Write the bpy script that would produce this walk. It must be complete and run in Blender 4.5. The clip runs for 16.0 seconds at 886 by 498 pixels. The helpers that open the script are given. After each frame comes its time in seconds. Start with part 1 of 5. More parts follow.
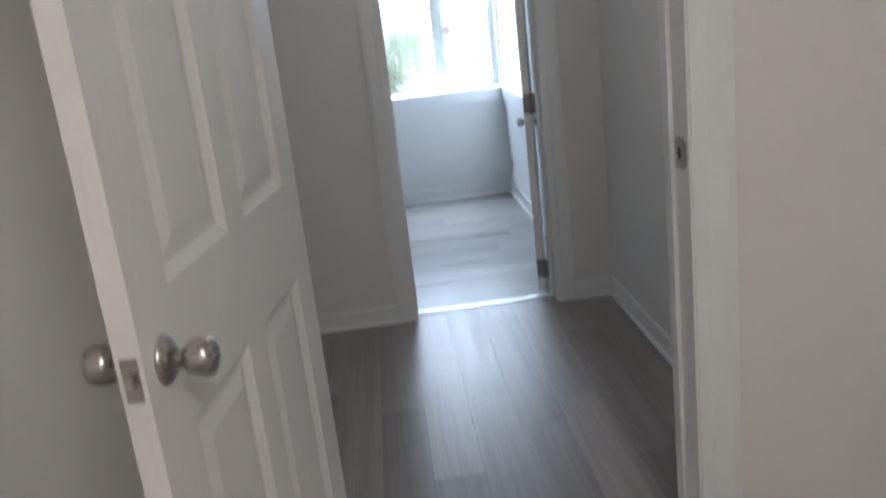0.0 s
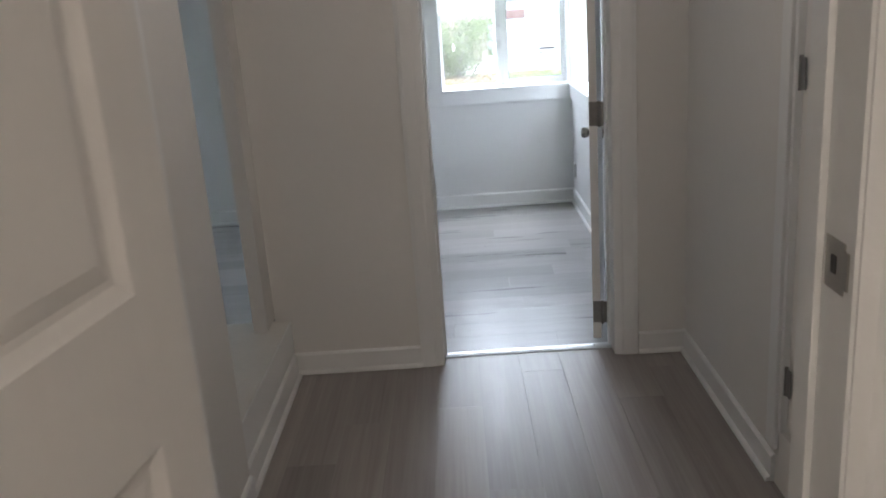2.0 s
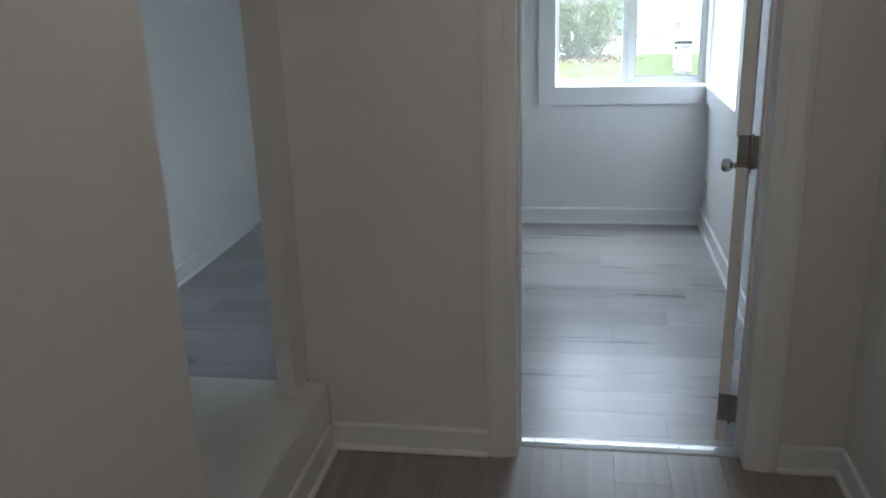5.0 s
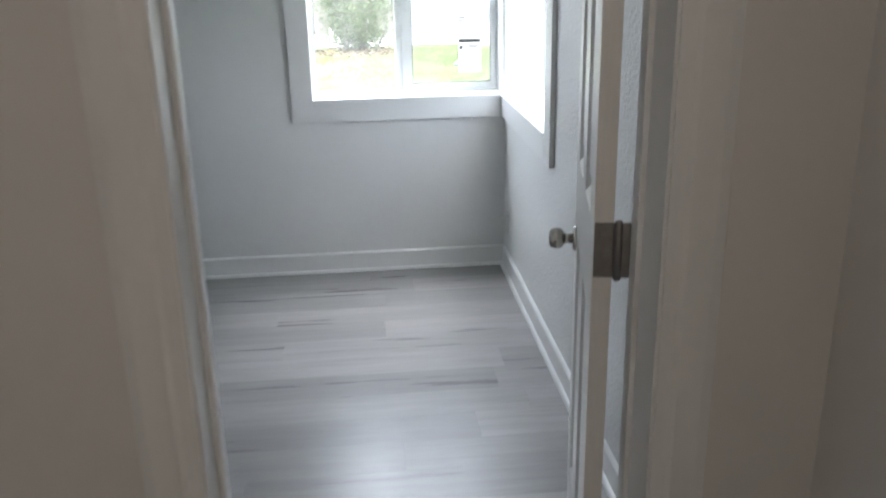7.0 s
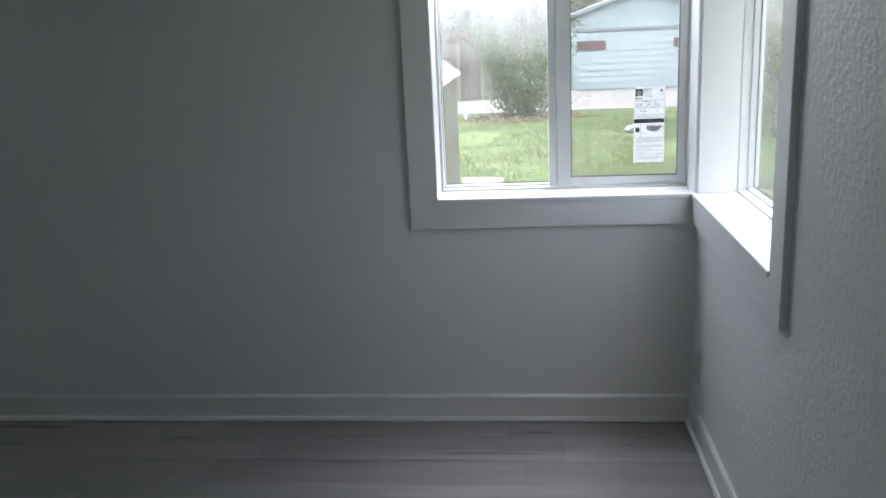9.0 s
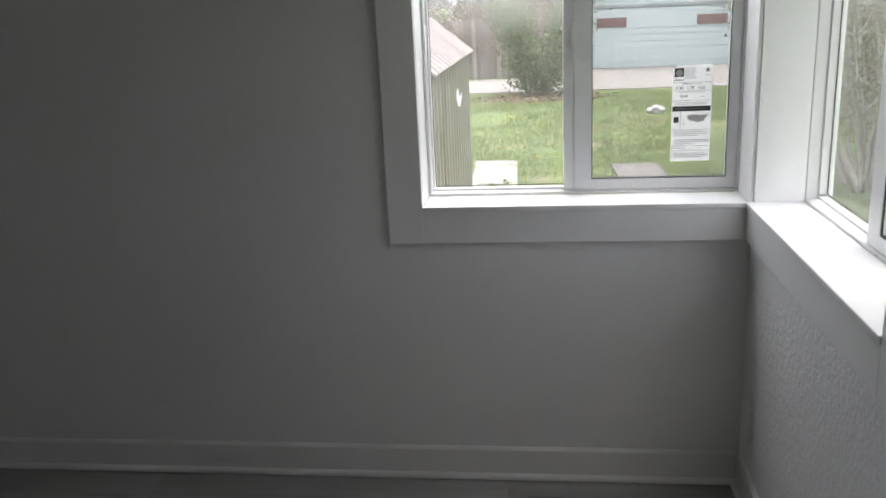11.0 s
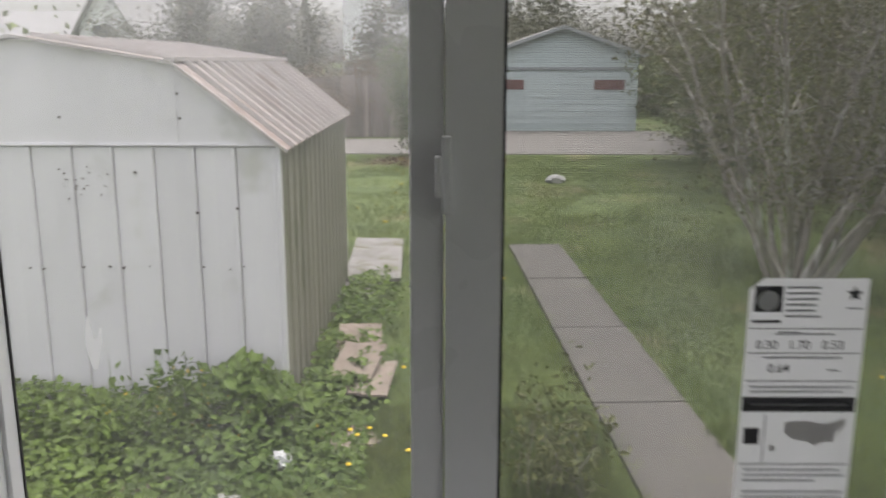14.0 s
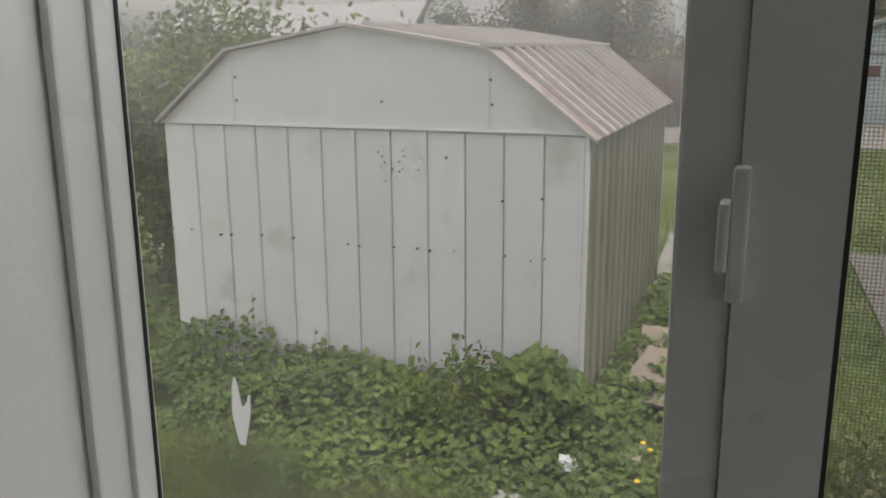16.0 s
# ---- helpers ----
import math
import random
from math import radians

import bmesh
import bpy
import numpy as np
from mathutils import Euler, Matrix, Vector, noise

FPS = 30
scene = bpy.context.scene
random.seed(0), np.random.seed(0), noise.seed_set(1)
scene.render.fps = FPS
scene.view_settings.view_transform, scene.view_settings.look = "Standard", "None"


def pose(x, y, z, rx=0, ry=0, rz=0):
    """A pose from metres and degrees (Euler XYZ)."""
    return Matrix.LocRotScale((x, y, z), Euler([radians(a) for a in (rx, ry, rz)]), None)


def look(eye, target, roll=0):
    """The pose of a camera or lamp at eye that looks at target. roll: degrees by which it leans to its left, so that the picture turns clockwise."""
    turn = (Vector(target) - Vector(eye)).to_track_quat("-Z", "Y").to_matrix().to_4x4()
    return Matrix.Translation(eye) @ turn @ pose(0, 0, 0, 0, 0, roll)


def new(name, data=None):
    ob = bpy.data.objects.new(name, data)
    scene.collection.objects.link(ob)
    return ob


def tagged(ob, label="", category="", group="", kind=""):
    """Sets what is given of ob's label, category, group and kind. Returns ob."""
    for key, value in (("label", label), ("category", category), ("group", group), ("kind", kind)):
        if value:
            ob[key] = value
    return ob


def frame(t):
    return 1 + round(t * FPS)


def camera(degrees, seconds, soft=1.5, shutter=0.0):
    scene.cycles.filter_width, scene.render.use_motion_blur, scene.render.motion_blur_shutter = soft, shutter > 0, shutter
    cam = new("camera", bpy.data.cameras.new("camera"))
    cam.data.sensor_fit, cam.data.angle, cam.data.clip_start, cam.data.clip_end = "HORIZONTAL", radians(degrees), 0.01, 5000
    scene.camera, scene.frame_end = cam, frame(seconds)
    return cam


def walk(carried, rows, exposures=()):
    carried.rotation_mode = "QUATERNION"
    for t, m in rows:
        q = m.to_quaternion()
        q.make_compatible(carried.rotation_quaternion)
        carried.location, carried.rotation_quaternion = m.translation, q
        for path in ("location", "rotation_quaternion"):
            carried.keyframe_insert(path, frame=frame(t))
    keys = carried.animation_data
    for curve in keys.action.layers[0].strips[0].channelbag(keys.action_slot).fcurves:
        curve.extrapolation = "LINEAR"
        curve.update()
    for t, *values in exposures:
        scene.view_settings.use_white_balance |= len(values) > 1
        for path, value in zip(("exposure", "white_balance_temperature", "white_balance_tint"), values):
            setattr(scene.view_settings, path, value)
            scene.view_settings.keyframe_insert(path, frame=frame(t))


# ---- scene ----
cam = camera(54.7, 16.0, soft=1.8, shutter=0.4)
PATH = [
    (0, (-0.048, -4.445, 1.676), (0.053, -2.522, 1.135), -6.6),
    (0.5, (-0.029, -4.43, 1.757), (0.013, -2.462, 1.404), -6.1),
    (1, (-0.041, -4.267, 1.745), (-0.035, -2.305, 1.359), -5.5),
    (1.5, (-0.03, -3.975, 1.714), (-0.037, -2.038, 1.214), -4.6),
    (2, (0.12, -3.659, 1.677), (0.071, -1.742, 1.109), -4.2),
    (2.5, (0.237, -3.354, 1.681), (-0.088, -1.496, 1.015), -4.2),
    (3, (0.26, -3.068, 1.682), (-0.151, -1.235, 0.996), -3.6),
    (5.5, (0.183, -2.525, 1.714), (-0.094, -0.639, 1.108), -1.9),
    (6, (0.229, -2.131, 1.656), (0.007, -0.259, 0.989), -2.7),
    (6.5, (0.233, -1.754, 1.667), (0.231, 0.129, 0.994), -2.1),
    (7, (0.295, -1.38, 1.647), (0.463, 0.504, 1.0), -1.2),
    (7.5, (0.37, -1.01, 1.671), (0.589, 0.885, 1.069), -1.4),
    (8, (0.389, -0.73, 1.665), (0.572, 1.179, 1.094), -1.5),
    (8.5, (0.398, -0.451, 1.636), (0.228, 1.479, 1.138), -2.8),
    (11, (0.43, 0.506, 1.56), (0.183, 2.414, 1.014), -2.6),
    (11.5, (0.487, 0.719, 1.541), (0.254, 2.627, 0.988), -2.8),
    (12, (0.516, 1.03, 1.578), (0.533, 2.978, 1.125), -1.8),
    (12.5, (0.529, 1.377, 1.566), (0.663, 3.321, 1.115), -0.8),
    (13, (0.514, 1.747, 1.566), (0.631, 3.697, 1.14), -0.4),
    (13.5, (0.484, 2.118, 1.569), (0.574, 4.065, 1.117), 0.1),
    (14, (0.512, 2.455, 1.562), (0.507, 4.408, 1.13), 0.1),
    (14.5, (0.498, 2.61, 1.558), (0.215, 4.533, 1.086), -1.0),
    (15, (0.476, 2.683, 1.56), (0.028, 4.572, 1.081), -1.5),
    (15.5, (0.509, 2.753, 1.559), (-0.175, 4.573, 1.092), -1.4),
    (16, (0.53, 2.775, 1.556), (-0.183, 4.586, 1.095), -0.4),
]
walk(cam, [(t, look(eye, target, roll)) for t, eye, target, roll in PATH],
     exposures=[(0.0, 4.2, 5300, 10), (0.5, 4.1, 5600, 11), (1.0, 3.8, 6000, 12), (1.5, 3.75, 6000, 12), (2.0, 4.15, 5900, 13), (2.5, 4.25, 5500, 9), (3.0, 4.72, 5450, 7),
                (5.5, 3.65, 5700, 12), (6.0, 3.9, 5900, 14), (7.0, 4.0, 6050, 13), (7.5, 3.35, 6000, 12), (8.0, 3.25, 5900, 12), (8.6, 3.02, 5950, 14),
                (11.0, 2.5, 6600, 17), (11.5, 2.45, 6600, 17), (12.0, 2.1, 6600, 17), (13.0, 1.65, 6600, 17), (14.0, 1.33, 6750, 18), (16.0, 0.92, 7000, 16)])

# ---- world and light ----
world = bpy.data.worlds.new("overcast_sky")
scene.world = world
world.use_nodes = True
wn, wl = world.node_tree.nodes, world.node_tree.links
sky = wn.new("ShaderNodeTexSky")
sky.sky_type = "NISHITA"
sky.sun_disc = False
sky.sun_elevation, sky.sun_rotation = radians(79), radians(66.8)
sky.air_density, sky.dust_density = 1.0, 4.0
soft_sky = wn.new("ShaderNodeHueSaturation")
soft_sky.inputs["Saturation"].default_value = 0.25
wl.new(sky.outputs[0], soft_sky.inputs["Color"])
wl.new(soft_sky.outputs[0], wn["Background"].inputs["Color"])
wn["Background"].inputs["Strength"].default_value = 0.15

sun = new("sun", bpy.data.lights.new("sun", "SUN"))
sun.data.energy, sun.data.angle, sun.data.color = 0.5, radians(60), (1.0, 0.97, 0.93)
sun.matrix_world = look((3.5, 1.5, 20), (0, 0, 0))


# added area lamp at the far sunroom window's upper part, boosts the sky's light indoors
sky_fill = new("window_sky_fill", bpy.data.lights.new("window_sky_fill", "AREA"))
sky_fill.data.shape, sky_fill.data.size, sky_fill.data.size_y = "RECTANGLE", 0.94, 0.17
sky_fill.data.energy, sky_fill.data.color = 1.2, (0.95, 0.98, 1.0)
sky_fill.matrix_world = look((0.532, 3.345, 1.885), (0.532, 2.5, 1.60))


# ---- materials ----
def mat(name, c1, c2=None, rough=0.6, scale=3.0, fine=60.0, bump=0.1, bump_scale=250.0, metal=0.0,
        stretch=(1, 1, 1), rand=0.0, stain=None, stain_scale=1.5, stain_size=0.6, rough_var=0.1, island=0.0, spec=0.5):
    """A procedural surface: two noise scales between two colours, optional stains, fine bump, a random shade per piece."""
    m = bpy.data.materials.new(name)
    m.use_nodes = True
    nodes, links = m.node_tree.nodes, m.node_tree.links
    bsdf = nodes["Principled BSDF"]
    c2 = c2 or tuple(c * 0.85 for c in c1)
    tc = nodes.new("ShaderNodeTexCoord")
    mp = nodes.new("ShaderNodeMapping")
    mp.inputs["Scale"].default_value = stretch
    links.new(tc.outputs["Object"], mp.inputs["Vector"])
    info = nodes.new("ShaderNodeObjectInfo")
    if rand:
        off = nodes.new("ShaderNodeMath")
        off.operation = "MULTIPLY"
        off.inputs[1].default_value = 37.0
        links.new(info.outputs["Random"], off.inputs[0])
        links.new(off.outputs[0], mp.inputs["Location"])

    def noise_node(s, detail=4.0, rough_=0.55):
        n = nodes.new("ShaderNodeTexNoise")
        n.inputs["Scale"].default_value, n.inputs["Detail"].default_value = s, detail
        n.inputs["Roughness"].default_value = rough_
        links.new(mp.outputs[0], n.inputs["Vector"])
        return n

    a, b = noise_node(scale), noise_node(fine)
    blend = nodes.new("ShaderNodeMath")
    blend.operation = "MULTIPLY_ADD"
    blend.inputs[1].default_value = 0.6
    half = nodes.new("ShaderNodeMath")
    half.operation = "MULTIPLY"
    half.inputs[1].default_value = 0.4
    links.new(b.outputs["Fac"], half.inputs[0])
    links.new(a.outputs["Fac"], blend.inputs[0])
    links.new(half.outputs[0], blend.inputs[2])
    ramp = nodes.new("ShaderNodeValToRGB")
    ramp.color_ramp.elements[0].position, ramp.color_ramp.elements[1].position = 0.33, 0.67
    ramp.color_ramp.elements[0].color, ramp.color_ramp.elements[1].color = (*c2, 1), (*c1, 1)
    links.new(blend.outputs[0], ramp.inputs[0])
    col = ramp.outputs[0]
    if stain:
        sn = noise_node(stain_scale, 6.0, 0.65)
        sr = nodes.new("ShaderNodeValToRGB")
        sr.color_ramp.elements[0].position, sr.color_ramp.elements[1].position = stain_size, min(stain_size + 0.12, 1)
        links.new(sn.outputs["Fac"], sr.inputs[0])
        mx = nodes.new("ShaderNodeMixRGB")
        mx.inputs["Color2"].default_value = (*stain, 1)
        links.new(sr.outputs[0], mx.inputs["Fac"])
        links.new(col, mx.inputs["Color1"])
        col = mx.outputs[0]
    if rand or island:
        src = info.outputs["Random"]
        if island:
            src = nodes.new("ShaderNodeNewGeometry").outputs["Random Per Island"]
        amount = rand or island
        mr = nodes.new("ShaderNodeMapRange")
        mr.inputs["To Min"].default_value, mr.inputs["To Max"].default_value = 1 - amount, 1 + amount
        links.new(src, mr.inputs["Value"])
        sc = nodes.new("ShaderNodeVectorMath")
        sc.operation = "SCALE"
        links.new(col, sc.inputs[0])
        links.new(mr.outputs[0], sc.inputs["Scale"])
        col = sc.outputs[0]
    links.new(col, bsdf.inputs["Base Color"])
    rr = nodes.new("ShaderNodeMapRange")
    rr.inputs["To Min"].default_value, rr.inputs["To Max"].default_value = max(rough - rough_var, 0.02), min(rough + rough_var, 1)
    links.new(a.outputs["Fac"], rr.inputs["Value"])
    links.new(rr.outputs[0], bsdf.inputs["Roughness"])
    bsdf.inputs["Metallic"].default_value = metal
    bsdf.inputs["Specular IOR Level"].default_value = spec
    if bump:
        bn = noise_node(bump_scale, 3.0)
        bp = nodes.new("ShaderNodeBump")
        bp.inputs["Strength"].default_value, bp.inputs["Distance"].default_value = bump, 0.01
        links.new(bn.outputs["Fac"], bp.inputs["Height"])
        links.new(bp.outputs[0], bsdf.inputs["Normal"])
    return m


def leaf_mat(name, c1, c2, island=0.35, scale=0.8):
    """Leaves: diffuse with some light let through, a shade of its own for every leaf."""
    m = mat(name, c1, c2, rough=0.5, scale=scale, fine=9.0, bump=0, island=island, spec=0.3)
    nodes, links = m.node_tree.nodes, m.node_tree.links
    bsdf, out = nodes["Principled BSDF"], nodes["Material Output"]
    tr = nodes.new("ShaderNodeBsdfTranslucent")
    links.new(bsdf.inputs["Base Color"].links[0].from_socket, tr.inputs["Color"])
    mx = nodes.new("ShaderNodeMixShader")
    mx.inputs[0].default_value = 0.3
    links.new(bsdf.outputs[0], mx.inputs[1])
    links.new(tr.outputs[0], mx.inputs[2])
    links.new(mx.outputs[0], out.inputs["Surface"])
    return m


def glass_mat(name, haze, scale=2.0, tint=(0.96, 0.98, 0.97), top_haze=0.0):
    """A window pane: clear, mirrored at glancing angles, with a thin uneven film for dust and painted veiling glare."""
    m = bpy.data.materials.new(name)
    m.use_nodes = True
    nodes, links = m.node_tree.nodes, m.node_tree.links
    nodes.remove(nodes["Principled BSDF"])
    out = nodes["Material Output"]
    clear, gloss, haze_front = (nodes.new("ShaderNodeBsdf" + k) for k in ("Transparent", "Glossy", "Diffuse"))
    clear.inputs["Color"].default_value = (*tint, 1)
    gloss.inputs["Roughness"].default_value = 0.02
    haze_front.inputs["Color"].default_value = (0.86, 0.87, 0.87, 1)
    haze_back = nodes.new("ShaderNodeBsdfTranslucent")
    haze_back.inputs["Color"].default_value = (0.86, 0.87, 0.87, 1)
    both = nodes.new("ShaderNodeMixShader")
    both.inputs[0].default_value = 0.75
    links.new(haze_front.outputs[0], both.inputs[1])
    links.new(haze_back.outputs[0], both.inputs[2])
    tc = nodes.new("ShaderNodeTexCoord")
    mp = nodes.new("ShaderNodeMapping")
    mp.inputs["Scale"].default_value = (1.0, 1.0, 0.35)
    n = nodes.new("ShaderNodeTexNoise")
    n.inputs["Scale"].default_value, n.inputs["Detail"].default_value = scale * 3, 5
    links.new(tc.outputs["Object"], mp.inputs[0])
    links.new(mp.outputs[0], n.inputs["Vector"])
    mr = nodes.new("ShaderNodeMapRange")
    mr.inputs["From Min"].default_value, mr.inputs["From Max"].default_value = 0.3, 0.75
    mr.inputs["To Min"].default_value, mr.inputs["To Max"].default_value = haze * 0.3, haze * 1.7
    links.new(n.outputs["Fac"], mr.inputs["Value"])
    m1 = nodes.new("ShaderNodeMixShader")
    if top_haze:
        # condensation streaks plus painted sky glare, thickest at the top
        xyz = nodes.new("ShaderNodeSeparateXYZ")
        links.new(tc.outputs["Object"], xyz.inputs[0])
        streak_map = nodes.new("ShaderNodeMapping")
        streak_map.inputs["Scale"].default_value = (22.0, 22.0, 0.7)
        links.new(tc.outputs["Object"], streak_map.inputs[0])
        streak = nodes.new("ShaderNodeTexNoise")
        streak.inputs["Scale"].default_value = 1.0
        links.new(streak_map.outputs[0], streak.inputs["Vector"])
        top = nodes.new("ShaderNodeMapRange")
        top.inputs["From Min"].default_value, top.inputs["From Max"].default_value = TOP_HAZE_Z
        top.inputs["To Max"].default_value = top_haze
        links.new(xyz.outputs["Z"], top.inputs["Value"])
        haze_sum = nodes.new("ShaderNodeMath")
        haze_sum.operation = "MULTIPLY_ADD"
        links.new(top.outputs[0], haze_sum.inputs[0])
        links.new(streak.outputs["Fac"], haze_sum.inputs[1])
        links.new(mr.outputs[0], haze_sum.inputs[2])
        links.new(haze_sum.outputs[0], m1.inputs[0])
    else:
        links.new(mr.outputs[0], m1.inputs[0])
    links.new(clear.outputs[0], m1.inputs[1])
    links.new(both.outputs[0], m1.inputs[2])
    facing = nodes.new("ShaderNodeLayerWeight")
    facing.inputs["Blend"].default_value = 0.5
    power = nodes.new("ShaderNodeMath")
    power.operation = "POWER"
    power.inputs[1].default_value = 5.0
    links.new(facing.outputs["Facing"], power.inputs[0])
    fr = nodes.new("ShaderNodeMath")
    fr.operation = "MULTIPLY_ADD"
    fr.inputs[1].default_value, fr.inputs[2].default_value = 0.8, 0.03
    links.new(power.outputs[0], fr.inputs[0])
    m2 = nodes.new("ShaderNodeMixShader")
    links.new(fr.outputs[0], m2.inputs[0])
    links.new(m1.outputs[0], m2.inputs[1])
    links.new(gloss.outputs[0], m2.inputs[2])
    links.new(m2.outputs[0], out.inputs["Surface"])
    return m


M_WALL = mat("wall_paint", (0.82, 0.83, 0.83), (0.79, 0.80, 0.80), rough=0.62, scale=1.2, fine=25, bump=0.07, bump_scale=45)
M_WALL_ROUGH = mat("textured_wall_paint", (0.82, 0.83, 0.83), (0.79, 0.80, 0.80), rough=0.6, scale=1.2, fine=25, bump=0.4, bump_scale=60)
M_HALL = mat("hall_wall_paint", (0.79, 0.78, 0.76), (0.765, 0.755, 0.735), rough=0.6, scale=1.2, fine=30, bump=0.06, bump_scale=50)
M_CEIL = mat("ceiling_paint", (0.80, 0.80, 0.79), (0.77, 0.77, 0.76), rough=0.8, bump=0.4, bump_scale=80)
M_TRIM = mat("trim_paint", (0.84, 0.85, 0.85), (0.81, 0.82, 0.82), rough=0.35, scale=2, fine=40, bump=0.06, bump_scale=120)
M_DOOR = mat("door_paint", (0.82, 0.815, 0.80), (0.80, 0.79, 0.775), rough=0.33, scale=2, fine=30, bump=0.08, bump_scale=90, stretch=(1, 1, 0.15))
M_VINYL = mat("window_vinyl", (0.78, 0.79, 0.79), (0.74, 0.75, 0.75), rough=0.3, scale=3, fine=30, bump=0.03)
M_PLANK_X = mat("vinyl_plank_crosswise", (0.40, 0.395, 0.395), (0.305, 0.30, 0.30), rough=0.30, scale=2.2, fine=11, bump=0.05, bump_scale=30, stretch=(0.5, 7, 7), rand=0.16, rough_var=0.08)
M_PLANK_Y = mat("vinyl_plank_lengthwise", (0.365, 0.338, 0.325), (0.25, 0.226, 0.216), rough=0.35, scale=1.4, fine=5, bump=0.03, bump_scale=30, stretch=(16, 0.45, 16), rand=0.22, rough_var=0.08)
M_SUB = mat("floor_joint", (0.14, 0.14, 0.14), rough=0.9)
M_LEDGE = mat("painted_ledge", (0.76, 0.75, 0.72), (0.70, 0.69, 0.66), rough=0.6, scale=3, fine=30, bump=0.3)
M_NICKEL = mat("satin_nickel", (0.55, 0.53, 0.50), (0.48, 0.46, 0.43), rough=0.25, metal=1.0, bump=0.02, fine=120)
M_HINGE = mat("worn_hinge_metal", (0.36, 0.35, 0.34), (0.25, 0.24, 0.235), rough=0.42, metal=1.0, bump=0.05)
M_ALU = mat("aluminium_threshold", (0.72, 0.73, 0.74), (0.55, 0.56, 0.57), rough=0.3, metal=1.0, bump=0.1, stretch=(0.3, 6, 6))
M_GASKET = mat("black_gasket", (0.03, 0.03, 0.03), rough=0.7, bump=0)
# heights between which the condensation and painted glare haze sets in
TOP_HAZE_Z = (1.46, 1.72)
M_GLASS = glass_mat("hazy_glass", 0.04, top_haze=0.55)
M_GLASS_B = glass_mat("clean_glass", 0.022)
M_SCREEN = mat("grey_screen_wire", (0.16, 0.16, 0.165), rough=0.6, bump=0)
M_PAPER = leaf_mat("label_paper", (0.80, 0.81, 0.81), (0.77, 0.78, 0.78), island=0.01)
M_PAPER.node_tree.nodes["Mix Shader"].inputs[0].default_value = 0.55
M_INK = mat("black_ink", (0.03, 0.03, 0.035), (0.05, 0.05, 0.05), rough=0.6, bump=0)
M_INK_G = leaf_mat("grey_ink", (0.42, 0.43, 0.44), (0.36, 0.37, 0.38), island=0.01)
M_INK_G.node_tree.nodes["Mix Shader"].inputs[0].default_value = 0.55
M_MAP = leaf_mat("pale_grey_ink", (0.64, 0.63, 0.62), (0.59, 0.58, 0.57), island=0.01)
M_SMEAR = leaf_mat("dried_white_residue", (0.86, 0.87, 0.87), (0.80, 0.81, 0.81), island=0.01)
M_SMEAR.node_tree.nodes["Mix Shader"].inputs[0].default_value = 0.65
M_PLASTIC = mat("white_plastic", (0.78, 0.78, 0.77), (0.75, 0.75, 0.74), rough=0.3, bump=0)
M_LAMP = bpy.data.materials.new("lamp_glow")
M_LAMP.use_nodes = True
M_LAMP.node_tree.nodes["Principled BSDF"].inputs["Emission Color"].default_value = (1.0, 0.84, 0.68, 1)
M_LAMP.node_tree.nodes["Principled BSDF"].inputs["Emission Strength"].default_value = 0.7
# outdoors
M_SOIL = mat("lawn_soil", (0.115, 0.15, 0.04), (0.05, 0.082, 0.022), rough=0.95, scale=1.3, fine=14, bump=0.5, bump_scale=22, stain=(0.19, 0.165, 0.09), stain_scale=0.55, stain_size=0.56)
M_CONC = mat("old_concrete", (0.155, 0.145, 0.13), (0.105, 0.098, 0.087), rough=0.85, scale=2, fine=40, bump=0.3, bump_scale=90, stain=(0.15, 0.15, 0.11), stain_scale=2.2, stain_size=0.6)
M_GRAVEL = mat("alley_gravel", (0.21, 0.197, 0.183), (0.15, 0.14, 0.13), rough=0.95, scale=0.8, fine=12, bump=0.7, bump_scale=25)
M_SHED = mat("white_sheet_metal", (0.785, 0.77, 0.795), (0.715, 0.70, 0.725), rough=0.35, scale=1.4, fine=16, bump=0.12, bump_scale=6, rand=0.05, stain=(0.56, 0.555, 0.53), stain_scale=1.5, stain_size=0.58)
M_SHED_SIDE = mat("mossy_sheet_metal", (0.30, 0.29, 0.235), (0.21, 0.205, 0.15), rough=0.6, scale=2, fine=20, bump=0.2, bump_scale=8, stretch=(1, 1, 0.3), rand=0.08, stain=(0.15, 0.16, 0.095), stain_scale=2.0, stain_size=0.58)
M_RIB = mat("pale_roof_rib", (0.50, 0.465, 0.45), (0.38, 0.335, 0.315), rough=0.55, scale=2, fine=18, bump=0.1, rand=0.12, stain=(0.22, 0.15, 0.12), stain_scale=2.5, stain_size=0.6)
M_ROOF = mat("rusty_roof_metal", (0.36, 0.305, 0.28), (0.25, 0.19, 0.165), rough=0.65, scale=1.6, fine=14, bump=0.2, bump_scale=20, stretch=(1, 0.4, 1), stain=(0.19, 0.115, 0.085), stain_scale=1.1, stain_size=0.50, rand=0.1)
M_RIVET = mat("rusted_rivet", (0.10, 0.08, 0.07), rough=0.8, bump=0)
# fence wood lightened, distance haze is put into the colour
M_FENCE = mat("weathered_fence_wood", (0.32, 0.28, 0.25), (0.19, 0.165, 0.145), rough=0.9, scale=2, fine=20, stretch=(4, 4, 0.4), rand=0.25, bump=0.3, bump_scale=30)
M_GARAGE = mat("pale_aqua_siding", (0.57, 0.645, 0.64), (0.50, 0.575, 0.575), rough=0.6, scale=0.7, fine=8, rand=0.04, bump=0.1, stain=(0.36, 0.42, 0.42), stain_scale=0.9, stain_size=0.62)
M_GTRIM = mat("pale_garage_trim", (0.36, 0.38, 0.38), (0.30, 0.32, 0.32), rough=0.6)
